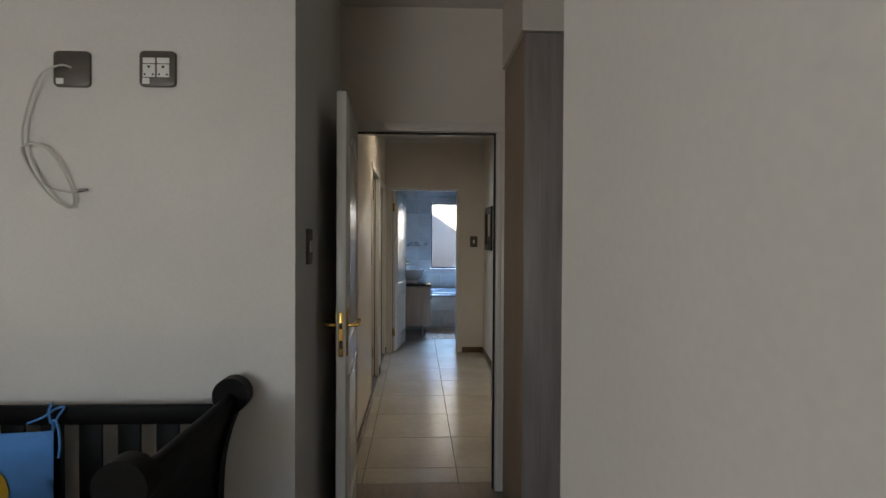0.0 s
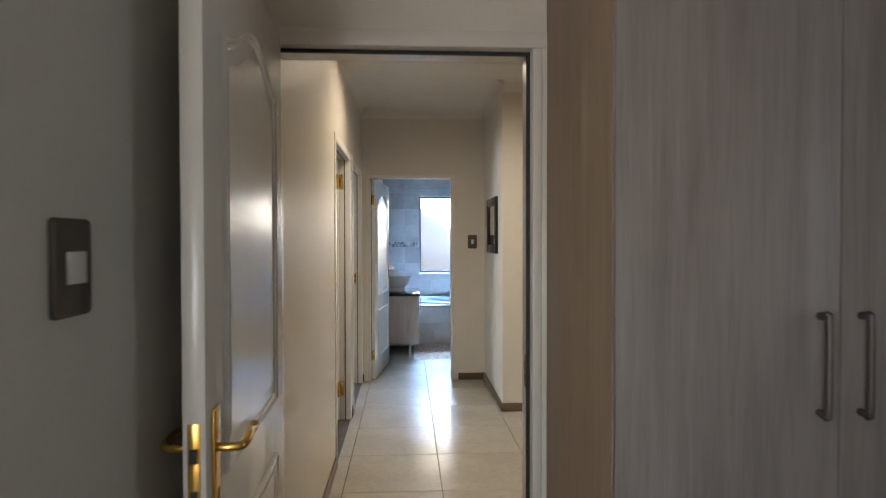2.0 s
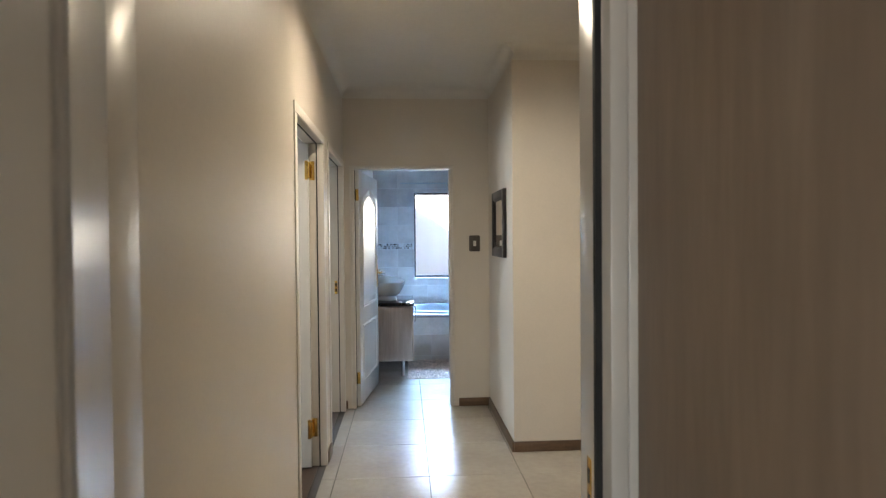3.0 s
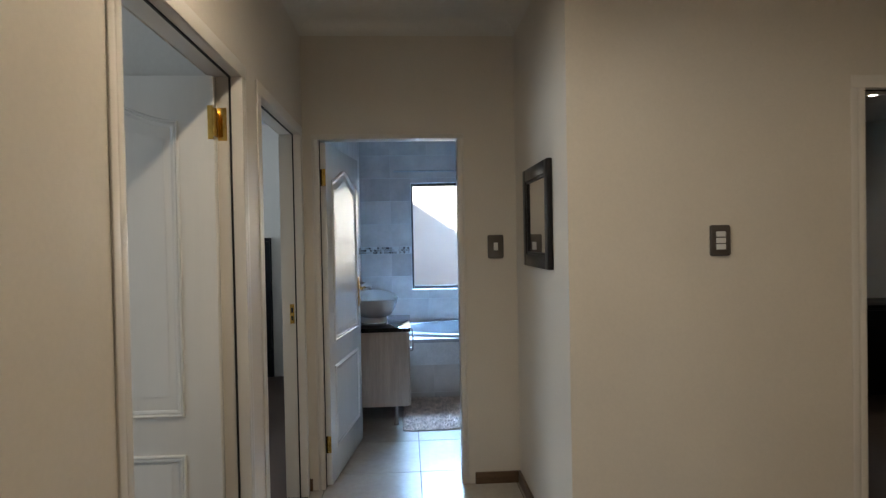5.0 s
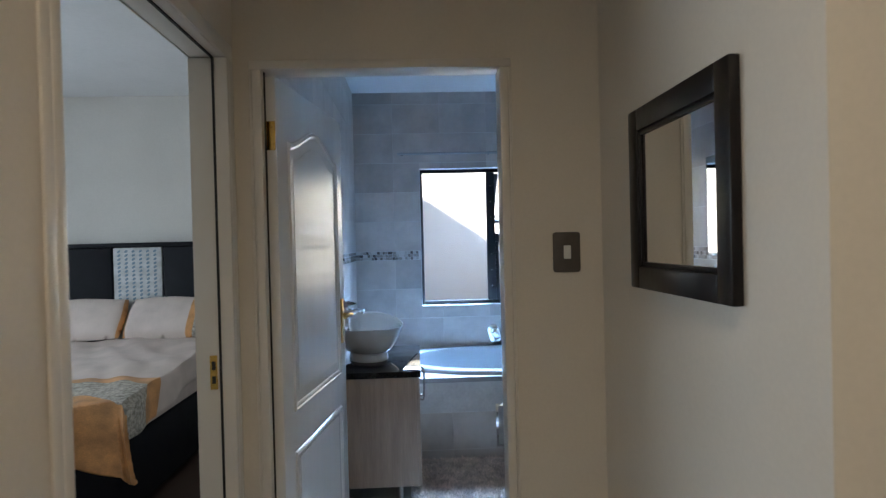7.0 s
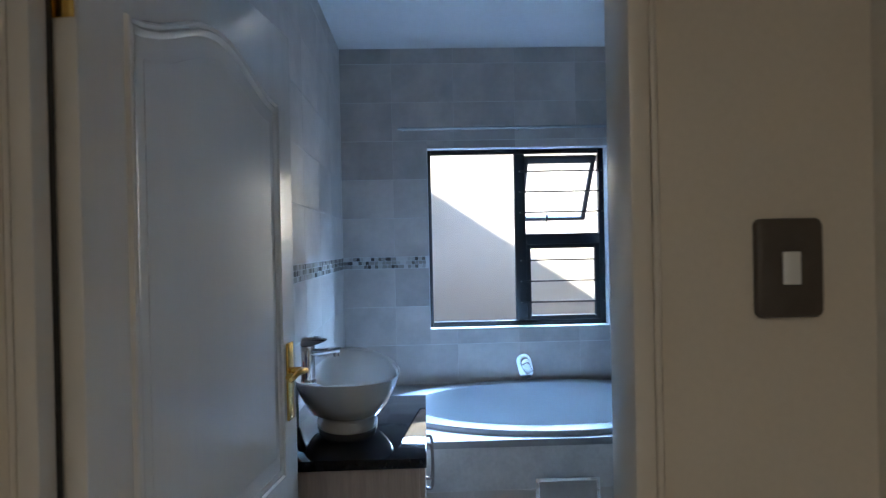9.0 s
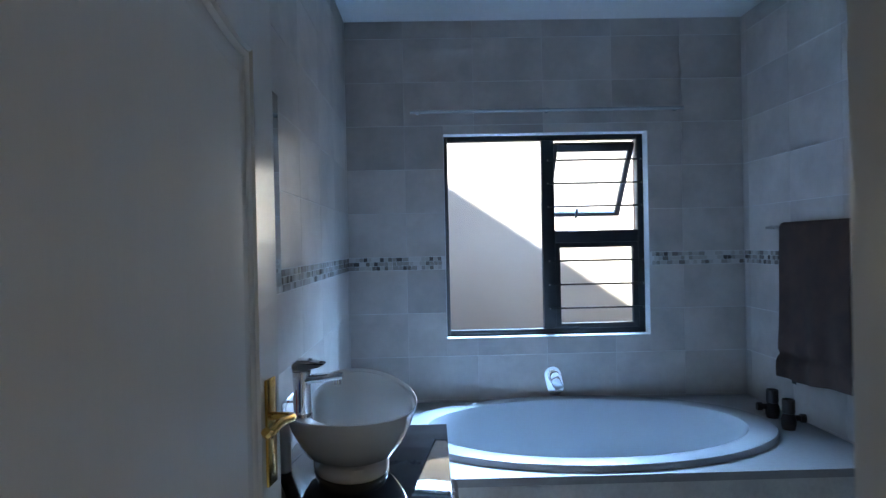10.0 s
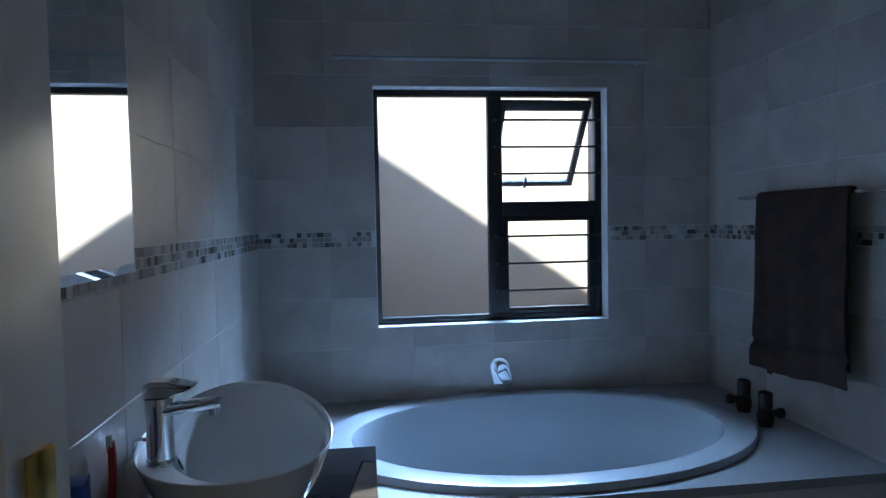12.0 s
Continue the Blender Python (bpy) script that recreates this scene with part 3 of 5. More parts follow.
# ---- bathroom window ----
def window_bath():
    w = thing("window_1", "black aluminium bathroom window with an open top-hung sash and burglar bars", "window", kind="structure")
    y0, y1 = BY1 + 0.075, BY1 + 0.125
    fx0, fx1, fz0, fz1 = WX0 + 0.004, WX1 - 0.004, WZ0 + 0.004, WZ1 - 0.004
    xm0, xm1, zm0, zm1 = 1.172, 1.244, 1.448, 1.520
    part("outer_frame", boxes((fx0, fx0 + 0.022, y0, y1, fz0, fz1), (fx1 - 0.035, fx1, y0, y1, fz0, fz1), (fx0 + 0.022, fx1 - 0.035, y0, y1, fz0, fz0 + 0.032), (fx0 + 0.022, fx1 - 0.035, y0, y1, fz1 - 0.03, fz1), bevel=0.003), BLACK_ALU, w)
    part("mullion", boxes((xm0, xm1, y0, y1, fz0 + 0.032, fz1 - 0.03), bevel=0.003), BLACK_ALU, w)
    part("transom", boxes((xm1, fx1 - 0.035, y0, y1, zm0, zm1), bevel=0.003), BLACK_ALU, w)
    part("fixed_sash", boxes((xm1, xm1 + 0.03, y0 + 0.006, y1 - 0.006, fz0 + 0.032, zm0), (fx1 - 0.065, fx1 - 0.035, y0 + 0.006, y1 - 0.006, fz0 + 0.032, zm0), (xm1 + 0.03, fx1 - 0.065, y0 + 0.006, y1 - 0.006, fz0 + 0.032, fz0 + 0.06),
                             (xm1 + 0.03, fx1 - 0.065, y0 + 0.006, y1 - 0.006, zm0 - 0.03, zm0), bevel=0.002), BLACK_ALU, w)
    for nm, x0, x1, z0, z1 in (("pane", fx0 + 0.022, xm0, fz0 + 0.032, fz1 - 0.03), ("pane", xm1 + 0.03, fx1 - 0.065, fz0 + 0.06, zm0 - 0.03)):
        p = part(nm, boxes((x0, x1, y0 + 0.022, y0 + 0.027, z0, z1)), GLASS, w, "clear glass pane", smooth=False)
        p.visible_shadow = False
    # top-hung sash, pushed out at its foot
    sw, sh = fx1 - 0.035 - xm1 - 0.008, fz1 - 0.03 - zm1 - 0.008
    sash = part("open_sash", boxes((0, 0.03, 0, 0.03, -sh, 0), (sw - 0.03, sw, 0, 0.03, -sh, 0), (0.03, sw - 0.03, 0, 0.03, -sh, -sh + 0.028), (0.03, sw - 0.03, 0, 0.03, -0.05, 0), bevel=0.002), BLACK_ALU, w, "sash pushed open at its foot",
                m=pose(xm1 + 0.004, y0 + 0.022, fz1 - 0.055, 38, 0, 0))
    sp = part("pane", boxes((0.03, sw - 0.03, 0.012, 0.017, -sh + 0.028, -0.05)), GLASS, sash, "clear glass pane", smooth=False)
    sp.visible_shadow = False
    part("catch", boxes((sw * 0.4, sw * 0.4 + 0.012, -0.02, 0.0, -sh, -sh + 0.07), bevel=0.002), BLACK_ALU, sash)
    # burglar bars on the room side
    for z in (1.934, 1.798, 1.662, 1.342, 1.203, 1.064):
        part("burglar_bar", boxes((xm0 + 0.03, fx1 - 0.004, y0 - 0.009, y0 - 0.001, z - 0.0055, z + 0.0055), bevel=0.0015), BLACK_ALU, w)
        for x in (xm0 + 0.034, fx1 - 0.012):
            part("bolt", boxes((x - 0.004, x + 0.004, y0 - 0.013, y0 - 0.009, z - 0.004, z + 0.004), bevel=0.001), STEEL, w, "small steel bolt head")
    part("reveal", boxes((WX0 - 0.0, WX0 + 0.004, BY1 + 0.0, y0, WZ0, WZ1), (WX1 - 0.004, WX1, BY1, y0, WZ0, WZ1), (WX0 + 0.004, WX1 - 0.004, BY1, y0, WZ1 - 0.004, WZ1), (WX0 + 0.004, WX1 - 0.004, BY1, y0, WZ0, WZ0 + 0.004)), WHITE_CEIL, w, "white painted window reveal", smooth=False)


window_bath()

# ---- bathroom things ----
def bathtub():
    b = thing("bathtub", "white oval acrylic bathtub sunk in a tiled deck", "bathtub", (1.235, 10.54, 0))
    A, B, Z = 0.90, 0.555, 0.575
    n = 72
    rings = [(1.0, 1.0, 0.545), (1.0, 1.0, 0.565), (0.992, 0.99, 0.573), (0.975, 0.965, Z), (0.905, 0.895, Z + 0.001), (0.868, 0.848, Z), (0.852, 0.834, Z - 0.003), (0.846, 0.826, Z - 0.012), (0.832, 0.806, Z - 0.05), (0.795, 0.755, 0.40), (0.745, 0.69, 0.24), (0.66, 0.59, 0.165), (0.45, 0.36, 0.145), (0.05, 0.05, 0.14)]
    bm = bmesh.new()
    loops = []
    for sx, sy, z in rings:
        loops.append([bm.verts.new((A * sx * math.cos(2 * math.pi * i / n), B * sy * math.sin(2 * math.pi * i / n), z)) for i in range(n)])
    for a, c in zip(loops, loops[1:]):
        for i in range(n):
            j = (i + 1) % n
            bm.faces.new((a[i], a[j], c[j], c[i]))
    bm.faces.new(loops[-1])
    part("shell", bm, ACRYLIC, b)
    part("waste", lathe([(0.03, 0.142), (0.03, 0.147), (0.022, 0.149)], 20), CHROME, b, "chrome bath waste")
    return b


bathtub()


def deck():
    """The bath's tiled deck: a slab with an oval hole on a tiled front."""
    d = thing("bath_deck", "pale tiled bath surround with a grey tiled front", "bath surround", kind="structure")
    bm = bmesh.new()
    n = 72
    x0, x1, y0, y1, z0, z1 = BX0, BX1, 9.955, BY1, 0.515, 0.548
    cx, cy = 1.235, 10.54
    def edge(a):
        dx, dy = math.cos(a), math.sin(a)
        k = min(((x1 if dx > 0 else x0) - cx) / dx if abs(dx) > 1e-9 else 9e9, ((y1 if dy > 0 else y0) - cy) / dy if abs(dy) > 1e-9 else 9e9)
        return cx + dx * k, cy + dy * k
    angles = sorted([2 * math.pi * i / n for i in range(n)] + [math.atan2(y - cy, x - cx) % (2 * math.pi) for x in (x0, x1) for y in (y0, y1)])
    ot, it, ob, ib = [], [], [], []
    for a in angles:
        ex, ey = edge(a)
        ix, iy = cx + 0.885 * math.cos(a), cy + 0.54 * math.sin(a)
        ot.append(bm.verts.new((ex, ey, z1)))
        it.append(bm.verts.new((ix, iy, z1)))
        ob.append(bm.verts.new((ex, ey, z0)))
        ib.append(bm.verts.new((ix, iy, z0)))
    m = len(angles)
    for i in range(m):
        j = (i + 1) % m
        for q in ((it[i], ot[i], ot[j], it[j]), (ot[i], ob[i], ob[j], ot[j]), (ib[i], it[i], it[j], ib[j]), (ob[i], ib[i], ib[j], ob[j])):
            bm.faces.new(q)
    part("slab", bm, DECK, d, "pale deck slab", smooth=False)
    part("front", boxes((BX0, BX1, 9.9762, 10.0, 0, 0.515)), WALL_GROUT, d, smooth=False)
    access = part("access_panel", boxes((1.06, 1.36, 9.968, 9.974, 0.07, 0.36), bevel=0.002), CHROME, d, "steel framed access panel")
    part("panel_face", boxes((1.075, 1.345, 9.963, 9.968, 0.085, 0.345), bevel=0.001), WALL_TILE, access)
    return d


bath_deck = deck()


def vanity():
    v = thing("vanity_cabinet", "washed oak vanity cabinet on steel legs with bar handles", "vanity")
    x0, x1, y0, y1, z0, z1 = BX0 + 0.002, 0.535, 9.085, 9.865, 0.18, 0.755
    part("body", boxes((x0, x1, y0, y1, z0, z1), bevel=0.002), VANITY, v)
    ym = (y0 + y1) / 2
    for a, c, h in ((y0 + 0.003, ym - 0.002, ym - 0.05), (ym + 0.002, y1 - 0.003, ym + 0.05)):
        d = part("door", boxes((x1, x1 + 0.017, a, c, z0 + 0.003, z1 - 0.003), bevel=0.002), VANITY, v)
        part("handle", tube(smoothed([(x1 + 0.017, h, 0.71), (x1 + 0.042, h, 0.70), (x1 + 0.042, h, 0.56), (x1 + 0.017, h, 0.55)], 4), 0.006, 8), STEEL, d, "brushed steel bar handle")
    for x in (x0 + 0.08, x1 - 0.1):
        for y in (y0 + 0.13, y1 - 0.1):
            part("leg", lathe([(0.02, 0.0), (0.022, 0.004), (0.02, 0.02), (0.017, 0.03), (0.017, 0.165), (0.026, 0.168), (0.026, z0)], 18), STEEL, v, "brushed steel leg", m=pose(x, y, 0))
    return v


vanity()
thing("countertop", "polished black granite countertop on the vanity", "countertop", bm=boxes((BX0 + 0.001, 0.558, 9.06, 9.872, 0.755, 0.788), bevel=0.003), mat=GRANITE)


def basin():
    """A tall oval vessel basin, its rim dipping in the middle of the long sides."""
    b = thing("wash_basin", "white ceramic oval vessel basin with a wavy rim", "basin", (0.261, 9.467, 0.788), 15)
    A, B = 0.200, 0.270
    n = 72
    def rim(a):
        return 0.208 + 0.009 * math.cos(a) + 0.020 * math.sin(a) - 0.011 * math.cos(2 * a) + 0.006 * math.sin(2 * a)
    outer = [(0.55, 0.0, 0), (0.565, 0.006, 0), (0.56, 0.022, 0), (0.535, 0.036, 0), (0.545, 0.048, 0), (0.69, 0.32, 1), (0.81, 0.52, 1), (0.91, 0.74, 1), (0.975, 0.94, 1), (0.993, 0.99, 1), (0.99, 1.003, 1), (0.98, 1.005, 1), (0.968, 0.997, 1), (0.955, 0.965, 1)]
    cavity = [(0.95, 0.955), (0.935, 0.93), (0.91, 0.86), (0.86, 0.70), (0.75, 0.47), (0.52, 0.30), (0.2, 0.25), (0.07, 0.245)]
    bm = bmesh.new()
    loops = []
    turns = [2 * math.pi * i / n for i in range(n)]
    for sc, h, wavy in outer:
        loops.append([bm.verts.new((A * sc * math.cos(a), B * sc * math.sin(a), h * rim(a) if wavy else h)) for a in turns])
    for sc, h in cavity:
        loops.append([bm.verts.new((A * (0.83 * sc * math.cos(a) + 0.13 * sc), B * sc * math.sin(a), h * rim(a))) for a in turns])
    for a, c in zip(loops, loops[1:]):
        for i in range(n):
            j = (i + 1) % n
            bm.faces.new((a[i], a[j], c[j], c[i]))
    bm.faces.new(loops[0][::-1])
    bm.faces.new(loops[-1])
    part("bowl", bm, CERAMIC, b)
    p = Vector((A * 0.86 * (0.83 * math.cos(2.95) + 0.13) + 0.002, B * 0.86 * math.sin(2.95), 0.70 * rim(2.95)))
    hole = lathe([(0.0, 0.0), (0.010, 0.0), (0.010, 0.003), (0.0, 0.003)], 18, cap=False)
    part("overflow", hole, MATT_BLACK, b, "dark overflow hole", m=Matrix.Translation(p) @ pose(0, 0, 0, 0, 67, 0) @ Matrix.Diagonal((1.5, 0.9, 1, 1)))
    part("waste", lathe([(0.024, 0.049), (0.024, 0.054), (0.018, 0.056)], 20), CHROME, b, "chrome basin waste")
    return b


basin()


def tap():
    t = thing("basin_mixer", "chrome single-lever basin mixer tap", "tap", (0.137, 9.37, 0.973))
    part("base", lathe([(0.029, -0.012), (0.029, 0.004), (0.026, 0.008)], 24), CHROME, t)
    part("body", lathe([(0.0265, 0.006), (0.0255, 0.04), (0.0245, 0.075), (0.0265, 0.108), (0.0265, 0.126)], 24), CHROME, t)
    bm = tube([(0.0, 0, 0.100), (0.06, 0.0, 0.105), (0.105, 0.0, 0.110), (0.117, 0, 0.110)], [0.019, 0.017, 0.015, 0.013], 14)
    bmesh.ops.scale(bm, vec=(1, 1.25, 0.75), space=Matrix.Translation((0, 0, -0.105)), verts=bm.verts)
    part("spout", bm, CHROME, t)
    part("aerator", lathe([(0.0105, 0.086), (0.0105, 0.103)], 16), CHROME, t, m=pose(0.102, 0, 0))
    part("lever", prism([(-0.0245, 0.150), (0.022, 0.150), (0.030, 0.160), (0.066, 0.166), (0.068, 0.170), (0.020, 0.183), (-0.012, 0.184), (-0.0235, 0.176)], 0.042, 0.004), CHROME, t, m=pose(0, -0.021, -0.023))
    return t


tap()
thing("bath_mixer", "oval chrome wall-mounted bath mixer", "tap", (1.205, BY1, 0.655))


def bath_mixer():
    t = next(o for o in scene.objects if o.name == "bath_mixer")
    n = 32
    bm = bmesh.new()
    loops = []
    for y, k in ((0, 1.0), (-0.006, 1.0), (-0.009, 0.96), (-0.0095, 0.5)):
        ring = []
        for i in range(n):
            a = 2 * math.pi * i / n
            x, z = 0.05 * math.cos(a), 0.05 * math.sin(a) + (0.034 if math.sin(a) > 0 else -0.034)
            ring.append(bm.verts.new((x * k, y, z * k)))
        loops.append(ring)
    for a, c in zip(loops, loops[1:]):
        for i in range(n):
            j = (i + 1) % n
            bm.faces.new((a[i], a[j], c[j], c[i]))
    bm.faces.new(loops[-1])
    part("plate", bm, CHROME, t, m=pose(0, 0, 0, 0, -12, 0))
    part("knob", lathe([(0.03, 0.0), (0.03, 0.035), (0.027, 0.04), (0.0, 0.041)], 28, cap=False), CHROME, t, "chrome round knob", m=pose(0, -0.009, 0.03, 90, 0, 0))
    part("lever", boxes((-0.026, 0.026, -0.060, -0.046, -0.05, 0.028), bevel=0.006), CHROME, t, "flat chrome lever", m=pose(0.0, 0, 0.01, 10, -28, 0))


bath_mixer()


def bath_mirror_glass():
    m = thing("bathroom_mirror", "tall clear wall mirror with slanted glass edges above the basin", "mirror", (BX0, 9.0, 1.332))
    w, h, e, b = 0.55, 0.60, 0.006, 0.02
    bm = bmesh.new()
    a = [bm.verts.new(p) for p in ((0, 0, 0), (0, w, 0), (0, w, h), (0, 0, h))]
    c = [bm.verts.new(p) for p in ((0.002, 0, 0), (0.002, w, 0), (0.002, w, h), (0.002, 0, h))]
    d = [bm.verts.new(p) for p in ((e, b, b), (e, w - b, b), (e, w - b, h - b), (e, b, h - b))]
    bm.faces.new(a)
    bm.faces.new(d)
    for i in range(4):
        j = (i + 1) % 4
        bm.faces.new((a[i], a[j], c[j], c[i]))
        bm.faces.new((c[i], c[j], d[j], d[i]))
    part("glass", bm, MIRROR, m, smooth=False)


bath_mirror_glass()


def towel_rail():
    r = thing("towel_rail", "chrome towel rail on the tiled wall", "towel rail", (BX1, 10.1, 1.505))
    part("bar", tube([(-0.065, -0.42, 0), (-0.065, 0.66, 0)], 0.008, 12), CHROME, r)
    for y in (-0.36, 0.60):
        part("bracket", tube([(0, y, 0), (-0.008, y, 0), (-0.0081, y, 0), (-0.075, y, 0)], [0.024, 0.024, 0.011, 0.011], 18), CHROME, r)


towel_rail()


def towel():
    """A bath towel folded over the rail, with soft folds and a woven hem band."""
    t = thing("bath_towel", "dark brown terry bath towel hanging over the rail", "towel", (BX1 - 0.065, 10.10, 1.505))
    w, nu, nv = 0.51, 40, 130
    front, back, r = 0.745, 0.66, 0.020
    total = front + back + math.pi * r
    bm = bmesh.new()
    rows = []
    for i in range(nv + 1):
        s = total * i / nv
        row = []
        for j in range(nu + 1):
            u = j / nu
            y = u * w
            if s < front:
                x, z = -r, -(front - s)
                hang = (front - s) / front
            elif s < front + math.pi * r:
                a = (s - front) / r
                x, z, hang = -r * math.cos(a), r * math.sin(a), 0
            else:
                x, z = r, -(s - front - math.pi * r)
                hang = -z / back
            fold = 0.010 * math.sin(u * 9.5 + 0.6) * hang + 0.006 * math.sin(u * 21 + 2) * hang
            if s < front:
                fold -= 0.012 * hang
                fold += 0.014 * math.exp(-((s - 0.115) / 0.016) ** 2) - 0.006 * math.exp(-((s - 0.06) / 0.04) ** 2)
            edge = 0.012 * math.sin(z * 7 + 1) * hang * (1 if u > 0.5 else -1) * abs(2 * u - 1)
            lift = (0.03 * hang * (1 - u) + 0.006 * hang * math.sin(u * 7)) if s < front else 0
            if s >= front + math.pi * r:
                y = 0.035 + u * (w - 0.045)
            row.append(bm.verts.new((x + fold * (1 if s < front else 0.3), y + edge, z + lift)))
        rows.append(row)
    for a, c in zip(rows, rows[1:]):
        for j in range(nu):
            bm.faces.new((a[j], a[j + 1], c[j + 1], c[j]))
    ob = part("cloth", bm, TOWEL, t)
    sol = ob.modifiers.new("thick", "SOLIDIFY")
    sol.thickness, sol.offset = 0.009, 0
    ss = ob.modifiers.new("round", "SUBSURF")
    ss.levels = ss.render_levels = 1
    part("hanging_tag", boxes((-0.002, 0.0, w - 0.085, w - 0.05, -front - 0.02, -front + 0.012), bevel=0.0005), MATT_BLACK, t, "small black sewn-in tag", smooth=False)


towel()


def valve(at, turn, k=0.88):
    size = Matrix.Diagonal((k, k, k, 1))
    v = thing("candle_holder", "small dark brown pipe-fitting ornament on the bath deck", "ornament", at, turn, group="dark ornaments on the bath deck")
    part("foot", lathe([(0.032, 0), (0.032, 0.008), (0.037, 0.02), (0.039, 0.05), (0.033, 0.075), (0.027, 0.085)], 22), BOTTLE, v, m=size)
    part("cup", lathe([(0.027, 0.085), (0.032, 0.09), (0.032, 0.158), (0.029, 0.161), (0.026, 0.158), (0.026, 0.10)], 22), BOTTLE, v, m=size)
    part("side_knob", tube([(0.02, 0, 0.062), (0.055, 0, 0.062), (0.057, 0, 0.062), (0.080, 0, 0.062), (0.083, 0, 0.062)], [0.016, 0.016, 0.024, 0.024, 0.021], 18), BOTTLE, v, m=size)


valve((2.215, 10.648, 0.548), 170)
valve((2.183, 10.455, 0.548), -15)


def curtain_rail():
    r = thing("curtain_rail", "thin white curtain rail above the bathroom window", "curtain rail", (0.41, BY1, 2.205))
    part("rail", tube([(0, -0.045, 0), (1.56, -0.045, 0)], 0.0095, 12), ACRYLIC, r)
    for x in (0.04, 0.78, 1.52):
        part("bracket", boxes((x - 0.008, x + 0.008, -0.047, 0, -0.008, 0.014), bevel=0.002), ACRYLIC, r)


curtain_rail()


def soap_items():
    b = thing("soap_dispenser", "small white soap dispenser behind the basin", "dispenser", (0.066, 9.43, 0.788))
    part("bottle", lathe([(0.018, 0), (0.022, 0.004), (0.022, 0.15), (0.016, 0.165), (0.008, 0.17)], 20), CERAMIC, b)
    part("pump", tube(smoothed([(0, 0, 0.165), (0, 0, 0.20), (0.012, 0, 0.208), (0.03, 0, 0.205)], 4), 0.005, 8), CHROME, b, "chrome pump spout")
    c = thing("toothbrush", "red plastic toothbrush standing behind the basin", "toothbrush", (0.062, 9.30, 0.788))
    part("grip", tube(smoothed([(0, 0, 0.0), (0.0, 0.004, 0.09), (0.006, 0.012, 0.16), (0.004, 0.022, 0.215), (0.0, 0.026, 0.245)], 5), 0.0075, 8), RED, c)
    part("brush_head", boxes((-0.006, 0.006, 0.018, 0.03, 0.228, 0.256), bevel=0.002), SWITCH_WHITE, c)
    thing("toothpaste_box", "small blue cardboard box on the countertop", "box", (0.068, 9.17, 0.788), 12, bm=boxes((-0.018, 0.018, -0.025, 0.025, 0, 0.235), bevel=0.002), mat=BLUE_BOX)


soap_items()


def rug():
    """A shaggy bath mat: a backing with many small tufts."""
    g = thing("bath_mat", "beige shaggy bath mat in front of the tub", "mat", (0.86, 9.50, 0))
    part("backing", boxes((-0.37, 0.55, -0.46, 0.45, 0, 0.01), bevel=0.004), RUG, g)
    rnd = random.Random(4)
    verts, faces = [], []
    for _ in range(9000):
        x, y = rnd.uniform(-0.37, 0.55), rnd.uniform(-0.465, 0.455)
        a, lean, h, w = rnd.uniform(0, 6.28), rnd.uniform(0, 0.016), rnd.uniform(0.018, 0.03), 0.0045
        k = len(verts)
        tx, ty = x + lean * math.cos(a), y + lean * math.sin(a)
        for i in range(3):
            b = a + i * 2.094
            verts.append((x + w * math.cos(b), y + w * math.sin(b), 0.008))
        verts.append((tx, ty, h))
        faces += [(k, k + 1, k + 3), (k + 1, k + 2, k + 3), (k + 2, k, k + 3)]
    me = bpy.data.meshes.new("shag")
    me.from_pydata(verts, [], faces)
    me.materials.append(RUG)
    ob = new("shag", me)
    ob.parent = g
    ob["kind"] = "stuff"


rug()

# ---- hall things ----
def hall_mirror():
    m = thing("hall_mirror", "square mirror in a wide dark wooden frame", "mirror", (EX, 7.371, 1.56))
    hw, hh, fw = 0.283, 0.25, 0.062
    y0, y1, z0, z1 = -hw, hw, -hh, hh
    for nm, s in (("frame_side", (-0.026, -0.001, y0, y0 + fw, z0, z1)), ("frame_side", (-0.026, -0.001, y1 - fw, y1, z0, z1)), ("frame_rail", (-0.026, -0.001, y0 + fw, y1 - fw, z0, z0 + fw)), ("frame_rail", (-0.026, -0.001, y0 + fw, y1 - fw, z1 - fw, z1))):
        part(nm, boxes(s, bevel=0.004), FRAME_WOOD, m)
    part("inner_lip", boxes((-0.019, -0.012, y0 + fw, y0 + fw + 0.012, z0 + fw, z1 - fw), (-0.019, -0.012, y1 - fw - 0.012, y1 - fw, z0 + fw, z1 - fw), (-0.019, -0.012, y0 + fw + 0.012, y1 - fw - 0.012, z0 + fw, z0 + fw + 0.012), (-0.019, -0.012, y0 + fw + 0.012, y1 - fw - 0.012, z1 - fw - 0.012, z1 - fw), bevel=0.002), FRAME_WOOD, m)
    part("glass", boxes((-0.012, -0.008, y0 + fw - 0.004, y1 - fw + 0.004, z0 + fw - 0.004, z1 - fw + 0.004)), MIRROR, m, "silvered mirror glass", smooth=False)


hall_mirror()


